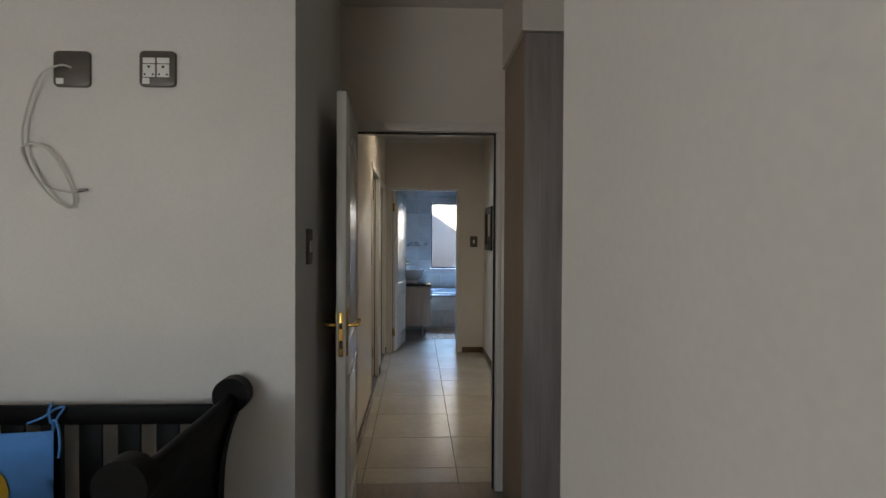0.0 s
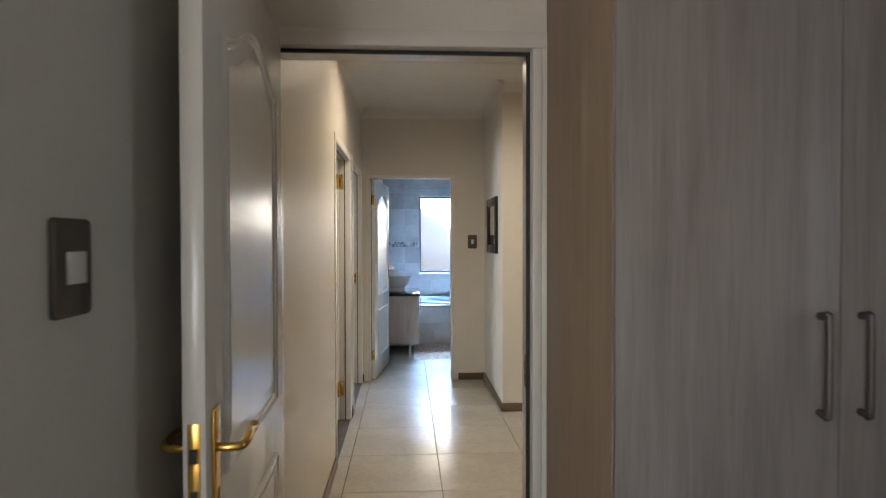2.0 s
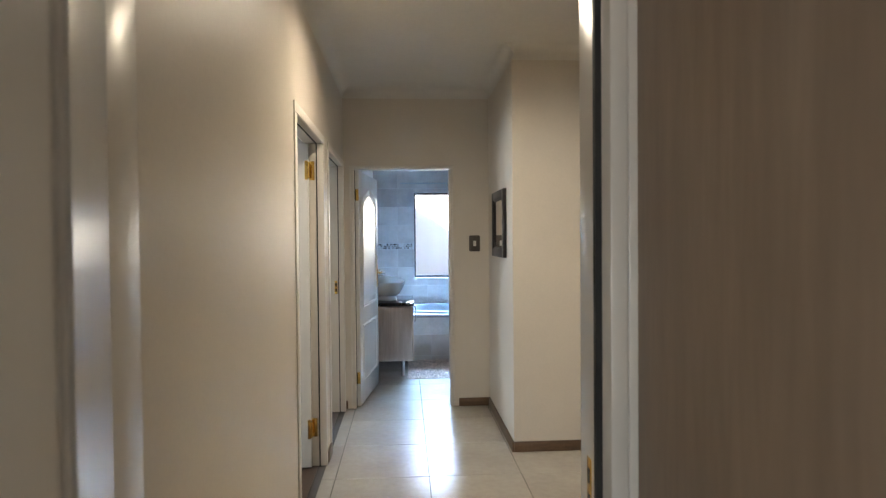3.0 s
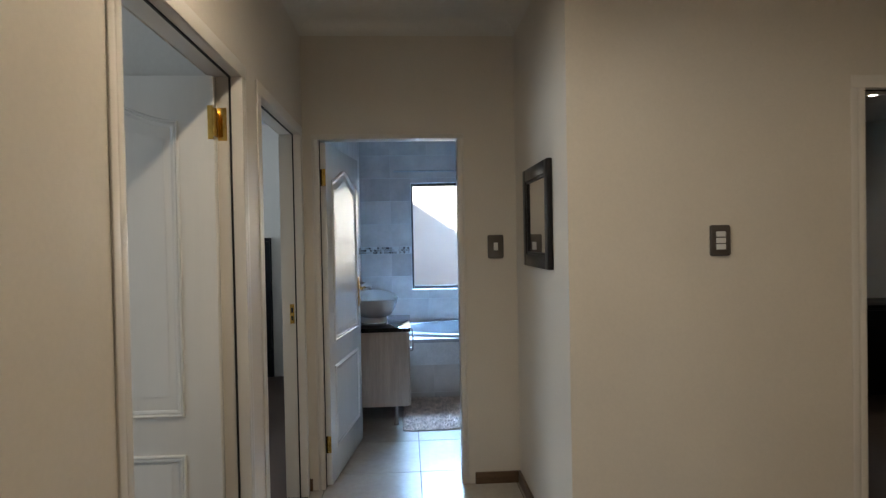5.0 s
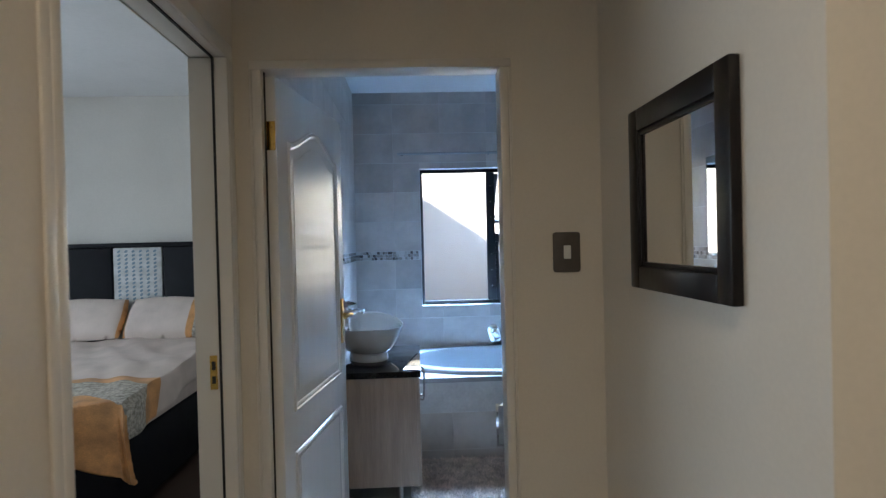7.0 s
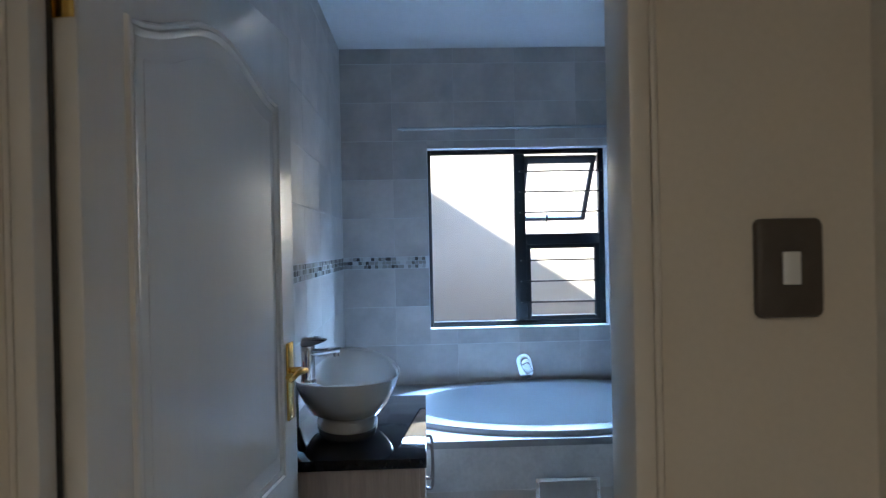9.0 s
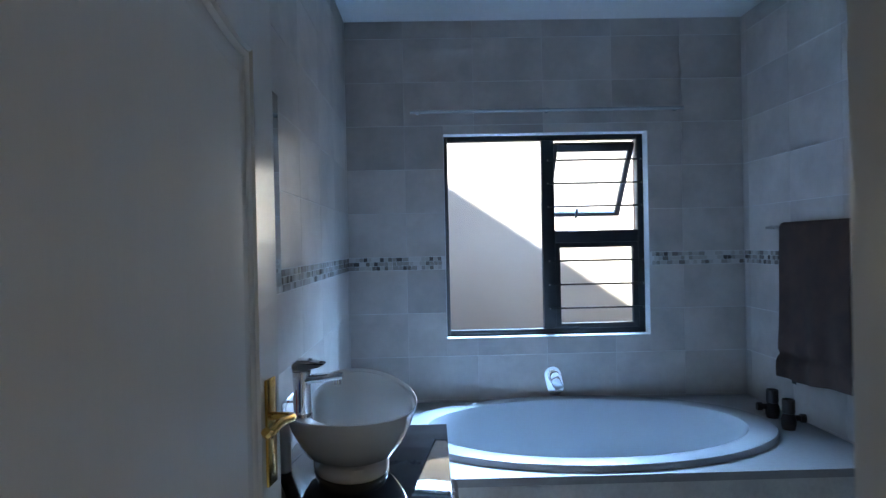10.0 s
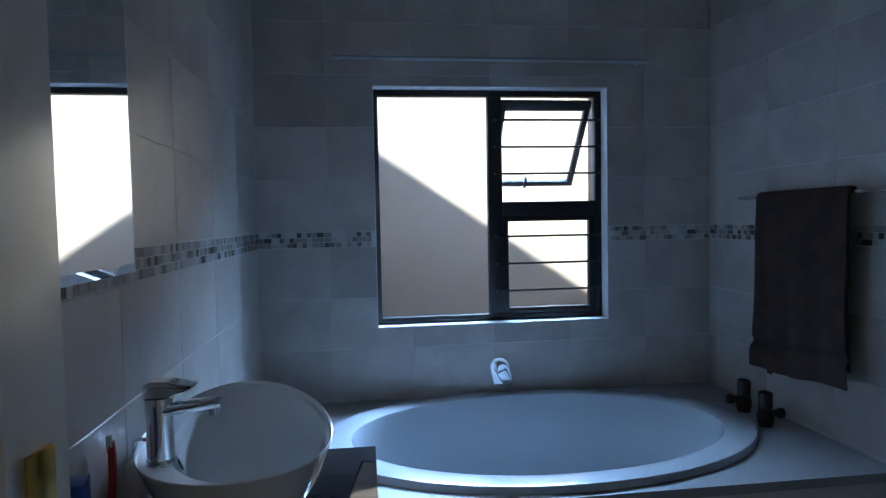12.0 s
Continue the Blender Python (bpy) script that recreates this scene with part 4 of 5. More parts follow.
def rounded_plate(w, h, d, r, bow=0.0):
    """A plate on the plane y = 0 that stands out to y = -d, with rounded corners."""
    bm = bmesh.new()
    out = []
    for cx, cz, a0 in ((w / 2 - r, h / 2 - r, 0), (-w / 2 + r, h / 2 - r, 90), (-w / 2 + r, -h / 2 + r, 180), (w / 2 - r, -h / 2 + r, 270)):
        out += [(cx + r * math.cos(radians(a0 + i * 18)), cz + r * math.sin(radians(a0 + i * 18))) for i in range(6)]
    loops = []
    for y, k in ((0, 1.0), (-d * 0.6, 1.0), (-d * 0.9, 0.975), (-d, 0.93)):
        loops.append([bm.verts.new((x * k, y, z * k)) for x, z in out])
    n = len(out)
    for a, c in zip(loops, loops[1:]):
        for i in range(n):
            j = (i + 1) % n
            bm.faces.new((a[i], a[j], c[j], c[i]))
    bm.faces.new(loops[-1])
    return bm


def light_switch(at, turn, rockers, label, w=0.075, h=0.115, half=0.012):
    s = thing("light_switch", label, "light switch", at, turn, group="bronze light switches")
    part("plate", rounded_plate(w, h, 0.011, 0.01), SWITCH, s)
    for z in rockers:
        part("rocker", boxes((-half if len(rockers) == 1 else -0.02, half if len(rockers) == 1 else 0.02, -0.0155, -0.0105, z - 0.023 if len(rockers) == 1 else z - 0.011, z + 0.023 if len(rockers) == 1 else z + 0.011), bevel=0.002), SWITCH_WHITE, s, "white rocker")
    return s


light_switch((1.07, 8.0, 1.408), 0, (0,), "bronze light switch plate with one white rocker", 0.094, 0.138, 0.0125)
light_switch((1.825, EY, 1.43), 0, (-0.026, 0.0, 0.026), "bronze light switch plate with three white rockers", 0.084, 0.126)
light_switch((-0.077, 2.725, 1.405), 90, (0,), "bronze bedroom light switch with a white rocker", 0.094, 0.140, 0.024)


def strike(at, turn):
    s = thing("strike_plate", "brass strike plate in the door jamb", "strike plate", at, turn, group="brass strike plates")
    part("plate", boxes((-0.012, 0.012, -0.0015, 0, -0.055, 0.055), bevel=0.0006), BRASS, s)
    for z0, z1 in ((0.008, 0.036), (-0.036, -0.012)):
        part("slot", boxes((-0.006, 0.006, -0.0022, -0.0014, z0, z1)), MATT_BLACK, s, smooth=False)


strike((HL - T * 0.55, D2B, 1.05), 0)
strike((0.80, HY - 0.05, 1.0), -90)


def downlight(at, glow=LAMP_GLOW, watts=0.0, color=(1.0, 0.86, 0.66)):
    d = thing("downlight", "small round recessed ceiling downlight, switched on", "downlight", at, group="ceiling downlights")
    part("trim_ring", lathe([(0.033, -0.001), (0.033, -0.005), (0.043, -0.007), (0.047, -0.004), (0.047, 0.0)], 28, cap=False), SWITCH_WHITE, d)
    part("lamp", lathe([(0.033, -0.0015), (0.028, -0.004), (0.012, -0.006)], 24), glow, d, "glowing lamp face")
    if watts:
        l = new("downlight_beam", bpy.data.lights.new("downlight_beam", "SPOT"))
        l.data.energy, l.data.spot_size, l.data.spot_blend, l.data.shadow_soft_size, l.data.color = watts, radians(168), 1.0, 0.03, color
        l.matrix_world = look((at[0], at[1], at[2] - 0.02), (at[0], at[1] + 0.001, 0))
    return d


downlight((0.565, 5.90, CEIL), watts=5.2)
# Added unseen fitting that brightens the lobby.
downlight((2.2, 5.4, CEIL), watts=2.7)
downlight((0.60, 10.2, CEIL), glow=DIM_GLOW)
downlight((4.94, 9.9, CEIL), watts=2.0)

# ---- first bedroom things ----
def wardrobe():
    w = thing("wardrobe", "tall grey woodgrain fitted wardrobe with dull bar handles", "wardrobe")
    x0, y0, y1, h = 0.845, 3.10, NY - 0.002, 2.39
    part("side_panel", boxes((x0, x0 + 0.018, y0 + 0.02, y1, 0, h), bevel=0.001), WARDROBE_SIDE, w, "pale oak side panel")
    part("body", boxes((x0 + 0.018, 2.9, y0 + 0.022, y1, 0.0, h), bevel=0.002), WARDROBE, w)
    part("plinth", boxes((x0 + 0.002, 2.9, y0 + 0.012, y0 + 0.02, 0, 0.07)), WARDROBE, w, smooth=False)
    x = x0 + 0.001
    for k in range(4):
        d = part("door", boxes((x, x + 0.497, y0, y0 + 0.018, 0.075, h - 0.004), bevel=0.0018), WARDROBE, w)
        hx = x + 0.497 - 0.045 if k % 2 == 0 else x + 0.045
        part("handle", tube(smoothed([(hx, y0, 1.275), (hx, y0 - 0.022, 1.275), (hx, y0 - 0.03, 1.265), (hx, y0 - 0.03, 1.075), (hx, y0 - 0.022, 1.065), (hx, y0, 1.065)], 4), 0.0085, 10), PEWTER, d, "dull pewter bar handle")
        x += 0.5
    return w


wardrobe()
structure("wall_wardrobe_bulkhead", boxes((0.83, 3.2, 3.09, NY, 2.395, CEIL)), PLASTER, "painted bulkhead above the wardrobe", "wall")


def cot():
    c = thing("baby_cot", "espresso-stained wooden sleigh cot with slatted sides", "cot", (-0.30, 1.60, 0))
    def end_profile(thick, top):
        mid = [(0.0, 0.0), (0.0, 0.12), (-0.01, 0.25), (-0.028, 0.42), (-0.035, 0.55), (-0.028, 0.68), (-0.008, 0.78), (0.016, 0.85), (0.035, top)]
        pts = smoothed([(x, z, 0) for x, z in mid], 5)
        left, right = [], []
        for i, p in enumerate(pts):
            d = (pts[min(i + 1, len(pts) - 1)] - pts[max(i - 1, 0)]).normalized()
            nrm = Vector((d.y, -d.x, 0))
            left.append((p.x - nrm.x * thick / 2, p.y - nrm.y * thick / 2))
            right.append((p.x + nrm.x * thick / 2, p.y + nrm.y * thick / 2))
        tipc = pts[-1]
        cap = [(tipc.x + thick / 2 * 1.0 * math.cos(a), tipc.y + thick / 2 * math.sin(a)) for a in [radians(v) for v in range(-15, 200, 18)]]
        return right + cap + left[::-1]
    for x, flip in ((0.0, 1), (-1.32, -1)):
        for y in (0.0, 0.75):
            prof = [(px * flip, pz) for px, pz in end_profile(0.062, 0.912)]
            part("post", prism(prof, 0.06), ESPRESSO, c, m=pose(x, y, 0))
            part("scroll", tube([(0, 0, 0), (0, 0.066, 0)], 0.059, 28), ESPRESSO, c, m=pose(x + 0.034 * flip, y - 0.003, 0.911))
        part("end_panel", prism([(px * flip, max(pz, 0.22)) for px, pz in end_profile(0.03, 0.905)], 0.69), ESPRESSO, c, m=pose(x, 0.06, 0))
    for y, top in ((0.775, 0.878), (0.03, 0.80)):
        part("top_rail", boxes((-1.29, -0.03, y - 0.014, y + 0.014, top - 0.064, top), bevel=0.006), ESPRESSO, c)
        part("bottom_rail", boxes((-1.29, -0.03, y - 0.014, y + 0.014, 0.22, 0.29), bevel=0.006), ESPRESSO, c)
        for k in range(10):
            x = -0.052 - k * 0.126
            part("slat", boxes((x - 0.0375, x + 0.0375, y - 0.007, y + 0.007, 0.29, top - 0.064), bevel=0.003), ESPRESSO, c)
    part("base_board", boxes((-1.29, -0.03, 0.05, 0.76, 0.29, 0.305)), ESPRESSO, c)
    return c


cot()


def bumper():
    b = thing("cot_bumper", "blue padded cotton cot bumper tied on with ribbons", "cot bumper", (-0.83, 2.335, 0.305))
    bm = bmesh.new()
    nu, nv = 24, 14
    w, h = 0.64, 0.50
    grid = []
    for i in range(nu + 1):
        row = []
        for j in range(nv + 1):
            u, v = i / nu, j / nv
            puff = 0.028 * (math.sin(math.pi * u) * math.sin(math.pi * v)) ** 0.4 if 0 < u < 1 and 0 < v < 1 else 0
            sag = -0.012 * math.sin(math.pi * u) * v
            row.append((-u * w, puff + 0.003 * math.sin(u * 23 + v * 5), v * h + sag))
        grid.append(row)
    for sgn in (-1, 1):
        vs = [[bm.verts.new((x, sgn * y * (1 if sgn < 0 else 0.5), z)) for x, y, z in row] for row in grid]
        for i in range(nu):
            for j in range(nv):
                bm.faces.new((vs[i][j], vs[i + 1][j], vs[i + 1][j + 1], vs[i][j + 1]))
    bmesh.ops.remove_doubles(bm, verts=bm.verts[:], dist=0.0005)
    part("cushion", bm, BLUE, b)
    for pts in ([(0.0, 0.0, 0.5), (0.01, 0.005, 0.54), (0.03, 0.01, 0.575), (0.005, 0.0, 0.57), (-0.02, -0.02, 0.55), (-0.07, -0.02, 0.53)], [(0.0, 0, 0.5), (0.012, -0.02, 0.54), (0.03, -0.025, 0.52), (0.035, -0.025, 0.46), (0.03, -0.025, 0.42)], [(0.005, -0.02, 0.53), (0.0, -0.024, 0.57), (0.012, -0.022, 0.60)]):
        bm = tube(smoothed(pts, 5), 0.0038, 8)
        part("ribbon", bm, BLUE, b)
    bm = lathe([(0.0, 0.0), (0.055, 0.0), (0.055, 0.003), (0.0, 0.004)], 9, cap=False)
    for v in bm.verts:
        v.co.x *= 0.8 + 0.25 * math.sin(5 * math.atan2(v.co.y, v.co.x))
        v.co.y *= 1.2
    part("applique", bm, YELLOW, b, "yellow sewn-on patch", m=pose(-0.165, -0.029, 0.315, 90, 0, 0))


bumper()


def socket(at, sockets):
    s = thing("wall_socket", "bronze wall plate with twin white socket outlets" if sockets else "bronze blank wall plate with a cable outlet", "socket", at)
    part("plate", rounded_plate(0.124, 0.124, 0.013, 0.016), SWITCH, s)
    part("label", boxes((-0.05, -0.026, -0.0142, -0.0128, -0.053, -0.033)), SWITCH_WHITE, s, "small pale sticker", smooth=False)
    if sockets:
        for x in (-0.027, 0.021):
            part("rocker", boxes((x - 0.021, x + 0.021, -0.0165, -0.012, 0.018, 0.037), bevel=0.0015), SWITCH_WHITE, s, "white rocker")
            o = part("outlet", boxes((x - 0.021, x + 0.021, -0.0165, -0.012, -0.03, 0.015), bevel=0.0015), SWITCH_WHITE, s, "white three-pin outlet")
            for px, pz, q in ((0, 0.005, 0.004), (-0.0135, -0.021, 0.003), (0.0135, -0.021, 0.003)):
                part("pin_hole", boxes((x + px - q, x + px + q, -0.0172, -0.0160, pz - q, pz + q)), MATT_BLACK, o, smooth=False)
    return s


socket((-0.548, 2.475, 2.021), True)
socket((-0.838, 2.475, 2.016), False)


def cable():
    c = thing("aerial_cable", "grey aerial cable looping down from the wall plate", "cable", (-0.838, 2.475, 2.016))
    pts = smoothed([(-0.0, -0.012, 0.004), (-0.03, -0.03, 0.006), (-0.09, -0.035, -0.03), (-0.135, -0.03, -0.13), (-0.155, -0.028, -0.25), (-0.12, -0.03, -0.36), (-0.06, -0.03, -0.44), (-0.005, -0.022, -0.478), (0.012, -0.02, -0.45), (-0.005, -0.022, -0.39), (-0.05, -0.03, -0.30), (-0.10, -0.034, -0.262), (-0.14, -0.036, -0.267), (-0.15, -0.04, -0.29), (-0.11, -0.04, -0.37), (-0.06, -0.036, -0.41), (0.0, -0.03, -0.425), (0.03, -0.026, -0.42)], 6)
    part("lead", tube(pts, 0.0038, 8), CABLE, c)
    part("plug", tube([(0.03, -0.026, -0.42), (0.045, -0.025, -0.417), (0.0451, -0.025, -0.417), (0.06, -0.025, -0.415)], [0.006, 0.006, 0.0045, 0.0045], 10), STEEL, c, "metal aerial plug")


cable()

# ---- guest bedroom ----
def bed():
    b = thing("double_bed", "double bed with a black leatherette headboard and white and mustard bedding", "bed", (-1.74, 11.10, 0))
    hw = 0.82
    for x0, x1, mat, nm, lab in ((-hw, -0.205, LEATHER, "headboard_panel", "black leatherette panel"), (-0.2, 0.2, PAD, "headboard_pad", "silver quilted pad"), (0.205, hw, LEATHER, "headboard_panel", "black leatherette panel")):
        part(nm, boxes((x0 + 0.004, x1 - 0.004, -0.085, -0.03, 0.30, 1.472), bevel=0.012), mat, b, lab)
    part("headboard_frame", boxes((-hw, hw, -0.03, 0.0, 0.0, 1.51), (-hw, hw, -0.09, -0.03, 1.475, 1.51), bevel=0.006), LEATHER, b)
    bm = bmesh.new()
    for i in range(6):
        for j in range(15):
            cx, cz = -0.145 + 0.058 * i, 0.985 + 0.0325 * j
            ring = [bm.verts.new((cx + 0.012 * math.cos(a) + 0.006 * math.sin(a), -0.0875, cz + 0.012 * math.sin(a))) for a in [2 * math.pi * q / 8 for q in range(8)]]
            back = [bm.verts.new((v.co.x * 1.0, -0.084, v.co.z)) for v in ring]
            bm.faces.new(ring)
            for q in range(8):
                bm.faces.new((ring[q], back[q], back[(q + 1) % 8], ring[(q + 1) % 8]))
    part("pad_stitching", bm, PAD_DOT, b, "small blue-grey stitched ovals", smooth=False)["kind"] = "stuff"
    part("base", boxes((-0.76, 0.76, -2.02, -0.09, 0.06, 0.455), bevel=0.015), LEATHER, b, "black upholstered bed base")
    part("mattress", boxes((-0.755, 0.755, -2.01, -0.10, 0.455, 0.58), bevel=0.03), LINEN, b)
    return b


bed()


def duvet():
    """A duvet draped over the mattress, hanging at the sides and foot."""
    d = thing("duvet", "white duvet with a mustard and patterned band across", "duvet", (-1.77, 9.08, 0))
    nu = 96
    W, Ltop, drop = 0.80, 1.70, 0.27
    me_bm = bmesh.new()
    rows = []
    steps = [(k, f / n) for k, n in ((0, 22), (1, 12), (2, 6), (3, 40)) for f in range(n)] + [(3, 1.0)]
    for k, f in steps:
        row = []
        for i in range(nu + 1):
            s = -(W + drop) + 2 * (W + drop) * i / nu
            curve = 0.75 * max(0.0, abs(s) - 0.38) ** 2 + 0.008 * math.sin(s * 11)
            marks = [-drop] + [max(-drop + 0.004 * n, q - min(k * curve, 0.2)) for n, q, k in ((1, 0.19, 1.6), (2, 0.43, 0.9), (3, 0.52, 0.35))] + [Ltop]
            v = marks[k] + (marks[k + 1] - marks[k]) * f
            ox, oy = max(0.0, abs(s) - W), max(0.0, -v)
            reach = math.hypot(ox, oy)
            if reach > drop:
                ox, oy = ox * drop / reach, oy * drop / reach
            x = math.copysign(min(abs(s), W) + 0.2 * min(ox, 0.08) + 0.35 * min(ox, oy), s)
            y = max(v, 0) - 0.2 * min(oy, 0.08) - 0.35 * min(ox, oy)
            side = ox * (0.98 - 0.25 * min(1.0, max(0.0, v) / 1.5))
            hang = (side ** 4 + (oy * 1.1) ** 4) ** 0.25
            soft = hang * hang / (hang + 0.05) * (1 + 0.5 * min(ox, oy) / drop) if hang else 0.0
            near = min(1.0, max(0.0, (abs(s) - 0.35) / 0.5))
            soft += 0.17 * min(1.0, oy / 0.19) * near * near * (3 - 2 * near)
            z = 0.67 + 0.085 * min(1.0, max(0.0, v) / 1.4) - soft * (0.95 + 0.05 * math.sin(s * 5)) + 0.03 * noise.noise(Vector((s * 3.0, v * 3.0, 0.2))) + 0.006 * noise.noise(Vector((s * 9, v * 9, 4)))
            z += 0.005 * math.sin(22 * s + 14 * v + 3 * noise.noise(Vector((s * 2, v * 2, 9))))
            x += 0.014 * math.sin(v * 13) * min(1.0, ox / 0.08)
            y += 0.014 * math.sin(s * 13) * min(1.0, oy / 0.08)
            row.append(me_bm.verts.new((x, y, z)))
        rows.append(row)
    for (k, f), a, c in zip(steps, rows, rows[1:]):
        for i in range(nu):
            face = me_bm.faces.new((a[i], a[i + 1], c[i + 1], c[i]))
            face.material_index = (1, 2, 1, 0)[k]
    ob = part("cover", me_bm, [LINEN, GOLD_BAND, LACE], d)
    sol = ob.modifiers.new("thick", "SOLIDIFY")
    sol.thickness = 0.03


duvet()


def pillow(at, turn, flip=1):
    p = thing("pillow", "white pillow with mustard and patterned end bands", "pillow", at, turn, group="pillows on the bed")
    bm = bmesh.new()
    nu, nv = 26, 16
    for sgn in (1, -1):
        g = []
        for i in range(nu + 1):
            row = []
            for j in range(nv + 1):
                u, v = 2 * i / nu - 1, 2 * j / nv - 1
                e = max(0.0, (1 - u * u) * (1 - v * v)) ** 0.42
                pin = 1 - 0.06 * (u * u * v * v)
                row.append(bm.verts.new((0.34 * u * pin, 0.195 * v * pin, sgn * 0.085 * e + 0.006 * noise.noise(Vector((u * 3, v * 3, sgn))))))
            g.append(row)
        for i in range(nu):
            u = abs(2 * (i + 0.5) / nu - 1)
            for j in range(nv):
                f = bm.faces.new((g[i][j], g[i + 1][j], g[i + 1][j + 1], g[i][j + 1]))
                uu = (2 * (i + 0.5) / nu - 1) * flip
                f.material_index = 2 if uu > 0.66 else (1 if uu > 0.50 or uu < -0.92 else 0)
    bmesh.ops.remove_doubles(bm, verts=bm.verts[:], dist=0.001)
    part("case", bm, [LINEN, GOLD_BAND, LACE], p, m=pose(0, 0, 0, 50, 0, 0))


pillow((-2.12, 10.86, 0.905), 4, -1)
pillow((-1.43, 10.86, 0.905), -3)



# ---- unlit room ----
def cabinet_dark():
    c = thing("sideboard", "low dark wooden cabinet in the unlit room", "sideboard", (4.3, 9.6, 0))
    part("body", boxes((-0.9, 0.9, -0.25, 0.25, 0.06, 0.80), bevel=0.006), ESPRESSO, c)
    part("top", boxes((-0.92, 0.92, -0.27, 0.27, 0.80, 0.83), bevel=0.004), ESPRESSO, c)
    for k in range(3):
        d = part("door", boxes((-0.89 + k * 0.595, -0.305 + k * 0.595, -0.268, -0.25, 0.08, 0.785), bevel=0.003), ESPRESSO, c)
        part("handle", boxes((-0.7 + k * 0.595, -0.5 + k * 0.595, -0.285, -0.268, 0.70, 0.712), bevel=0.002), STEEL, d)


cabinet_dark()

# ---- floor tiles ----
def slab_mesh(name, w, d, h, mat, bevel=0.0015):
    return mesh_of(name, boxes((0, w, 0, d, 0, h), bevel=bevel, segments=1), mat)


TW, TL, JOINT = 0.57, 0.588, 0.004
X_JOINT, Y_JOINT = 0.603, 5.283
shared = {}


def lay_tile(parent, name, x0, x1, y0, y1, z, h, mat):
    key = (name, round(x1 - x0, 4), round(y1 - y0, 4))
    if key not in shared:
        shared[key] = slab_mesh(name, x1 - x0, y1 - y0, h, mat)
    ob = new(name, shared[key])
    ob.parent = parent
    ob.location = (x0, y0, z)
    return ob


for i in range(-2, 7):
    for j in range(-4, 8):
        x0, x1 = X_JOINT + i * TW + JOINT / 2, X_JOINT + (i + 1) * TW - JOINT / 2
        y0, y1 = Y_JOINT + j * TL + JOINT / 2, Y_JOINT + (j + 1) * TL - JOINT / 2
        x0, x1, y0, y1 = max(x0, HL + 0.001), min(x1, 4.0), max(y0, 3.872), min(y1, 9.98)
        if x0 > BX1 - 0.05:
            y1 = min(y1, EY + 0.06)
        elif y0 > EY:
            x1 = min(x1, BX1 + 0.05)
        if x1 - x0 < 0.02 or y1 - y0 < 0.02:
            continue
        if y0 > EY and x0 > EX + 0.05 and y1 < 8.05:
            continue
        if y0 > 8.0 and x0 > BX1:
            continue
        lay_tile(floor, "floor_tile", x0, x1, y0, y1, -0.008, 0.008, FLOOR_TILE)

# ---- wall tiles of the bathroom ----
ROWS_Z = [(0.001, 0.06)] + [(0.06 + 0.25 * k, 0.31 + 0.25 * k) for k in range(5)] + [(1.385 + 0.25 * k, 1.635 + 0.25 * k) for k in range(5)] + [(2.635, CEIL)]
GAP = 0.0016


def tile_piece(parent, a0, a1, z0, z1, place):
    key = ("wall_tile", round(a1 - a0, 4), round(z1 - z0, 4))
    if key not in shared:
        shared[key] = mesh_of("wall_tile", boxes((0, a1 - a0, 0, 0.006, 0, z1 - z0), bevel=0.0008, segments=1), WALL_TILE)
    ob = new("wall_tile", shared[key])
    ob.parent = parent
    ob.matrix_world = place(a0, z0)
    return ob


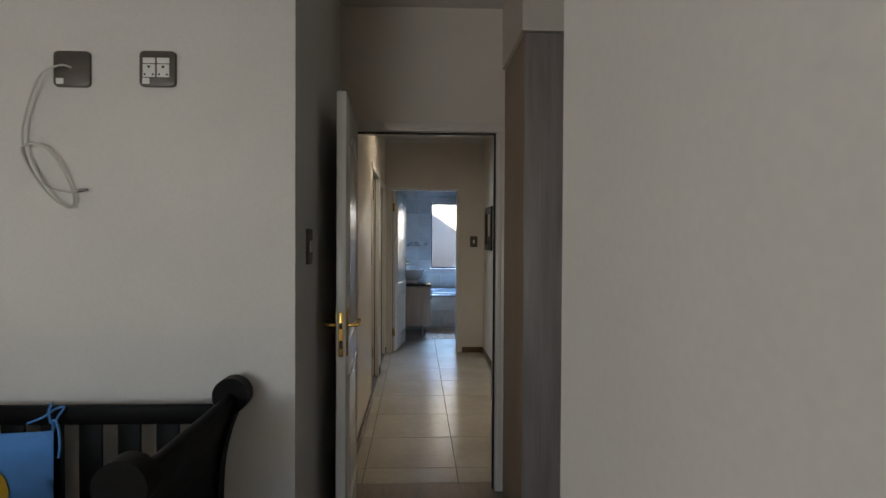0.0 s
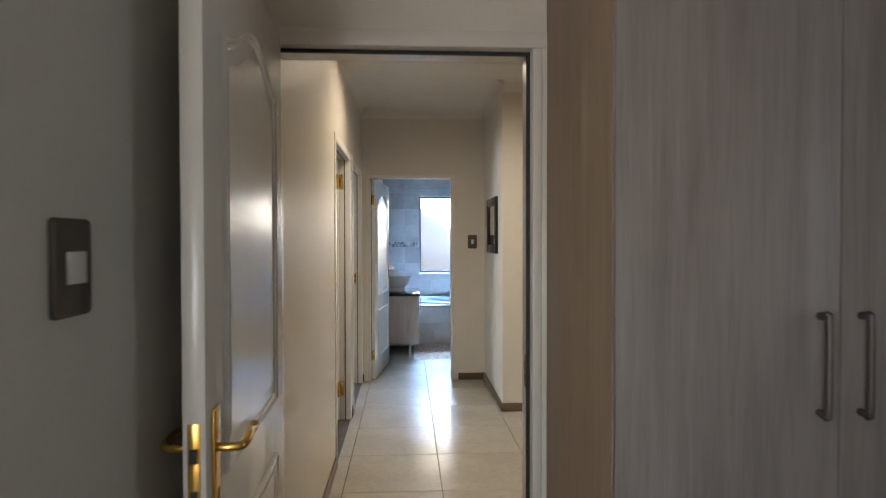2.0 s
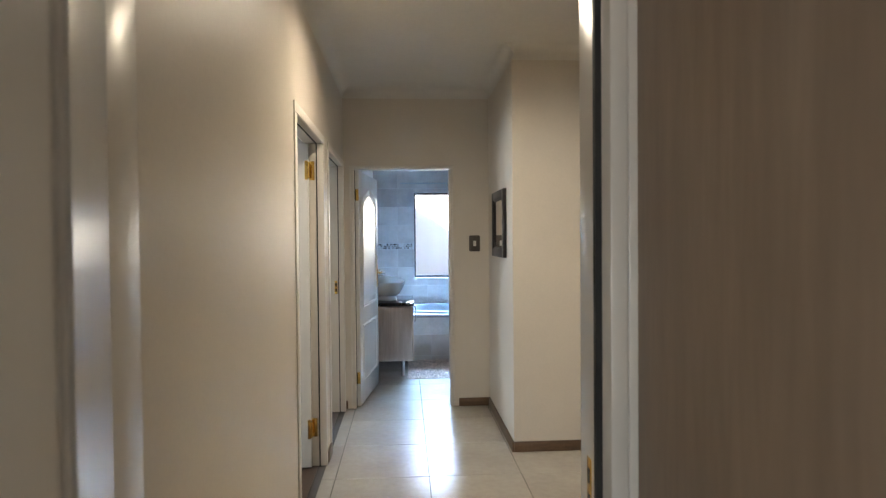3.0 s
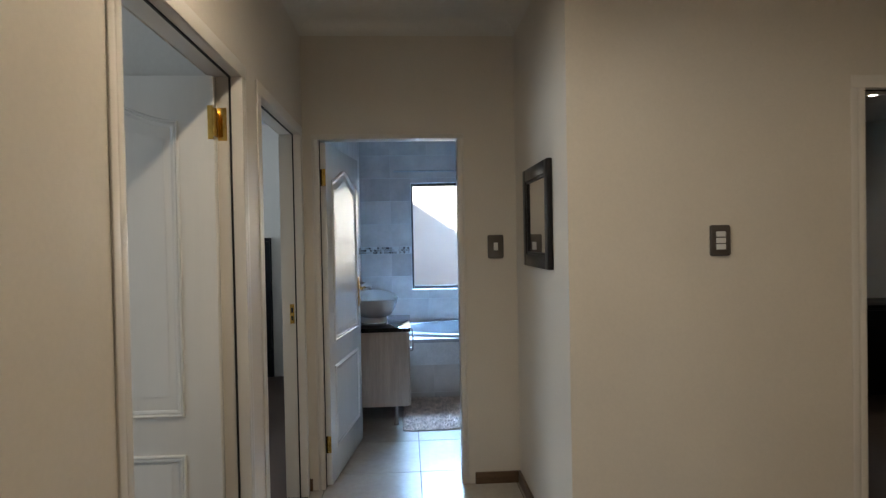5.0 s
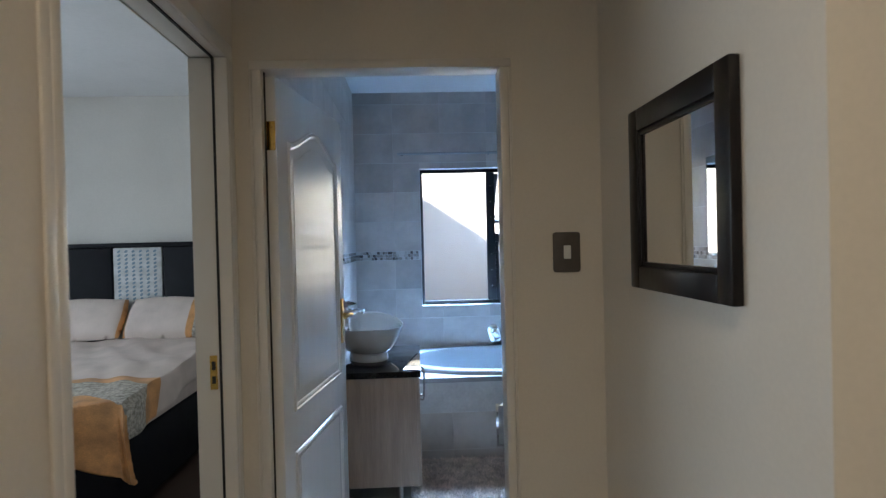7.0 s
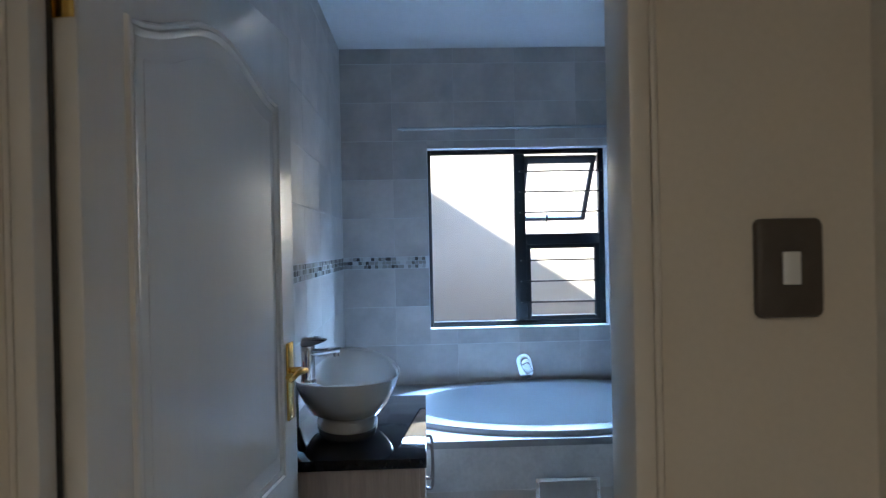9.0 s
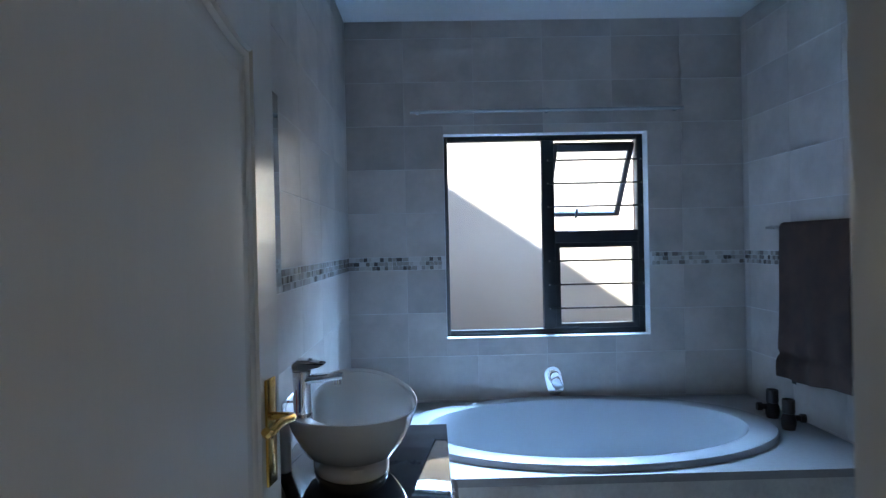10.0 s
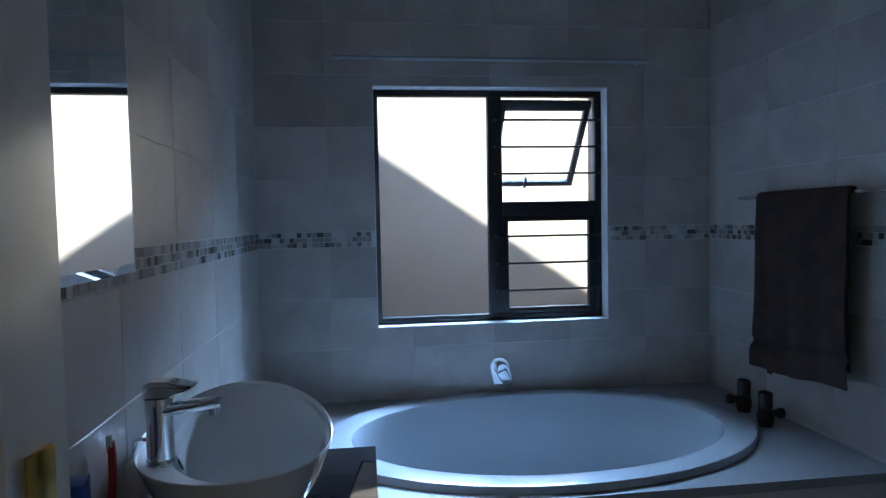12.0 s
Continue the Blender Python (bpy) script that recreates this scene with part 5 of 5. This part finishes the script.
def tile_wall(parent, a_start, a_end, a_joint, place, hole=None, low=0.0, high=9.0):
    k = math.floor((a_start - a_joint) / 0.4)
    while a_joint + k * 0.4 < a_end:
        a0, a1 = max(a_start, a_joint + k * 0.4) + GAP * 0.4, min(a_end, a_joint + (k + 1) * 0.4) - GAP * 0.4
        k += 1
        if a1 - a0 < 0.01:
            continue
        for z0, z1 in ROWS_Z:
            z0, z1 = z0 + GAP, z1 - GAP
            if z1 < low or z1 > high:
                continue
            spans = [(a0, a1, z0, z1)]
            if hole:
                h0, h1, g0, g1 = hole
                if a1 > h0 and a0 < h1 and z1 > g0 and z0 < g1:
                    spans = []
                    if a0 < h0 - 0.01:
                        spans.append((a0, h0, z0, z1))
                    if a1 > h1 + 0.01:
                        spans.append((h1, a1, z0, z1))
                    m0, m1 = max(a0, h0), min(a1, h1)
                    if z0 < g0 - 0.01:
                        spans.append((m0, m1, z0, g0))
                    if z1 > g1 + 0.01:
                        spans.append((m0, m1, g1, z1))
            for s in spans:
                tile_piece(parent, *s, place)


tile_wall(bath_n, BX0, BX1, 0.372, lambda a, z: pose(a, BY1, z), hole=(WX0, WX1, WZ0, WZ1), low=0.5)
tile_wall(bath_w, 8.1, BY1, 8.26, lambda a, z: Matrix(((0, -1, 0, BX0), (1, 0, 0, a), (0, 0, 1, z), (0, 0, 0, 1))))
tile_wall(bath_e, 8.1, BY1, 8.26, lambda a, z: Matrix(((0, -1, 0, BX1 + 0.006), (1, 0, 0, a), (0, 0, 1, z), (0, 0, 0, 1))))
tile_wall(bath_deck, BX0, BX1, 0.372, lambda a, z: pose(a, 9.975, z), high=0.52)



def mosaic(parent, a_start, a_end, place, skip=()):
    """Three rows of small glass chips between the tile courses."""
    rnd = random.Random(11)
    bm = bmesh.new()
    for r in range(3):
        a = a_start + 0.001
        while a < a_end - 0.006:
            w = min(rnd.choice((0.0235, 0.0235, 0.0235, 0.036, 0.0235)), a_end - a - 0.001)
            z0 = 1.3115 + r * 0.0245
            if not any(a + w > s0 and a < s1 for s0, s1 in skip):
                box_into(bm, a, a + w - 0.0018, -0.0006, 0.0045, z0, z0 + 0.0225)
            a += w
    for v in bm.verts:
        v.co = place @ v.co
    ob = part("mosaic_band", bm, MOSAIC, parent, "mosaic band of small grey glass chips", smooth=False)
    ob["kind"] = "stuff"
    return ob


mosaic(bath_n, BX0, BX1, Matrix.Translation((0, BY1, 0)), skip=((WX0, WX1),))
mosaic(bath_w, 8.1, BY1, Matrix(((0, -1, 0, BX0 + 0.0), (1, 0, 0, 0), (0, 0, 1, 0), (0, 0, 0, 1))))
mosaic(bath_e, 8.1, BY1, Matrix(((0, -1, 0, BX1 + 0.004), (1, 0, 0, 0), (0, 0, 1, 0), (0, 0, 0, 1))))
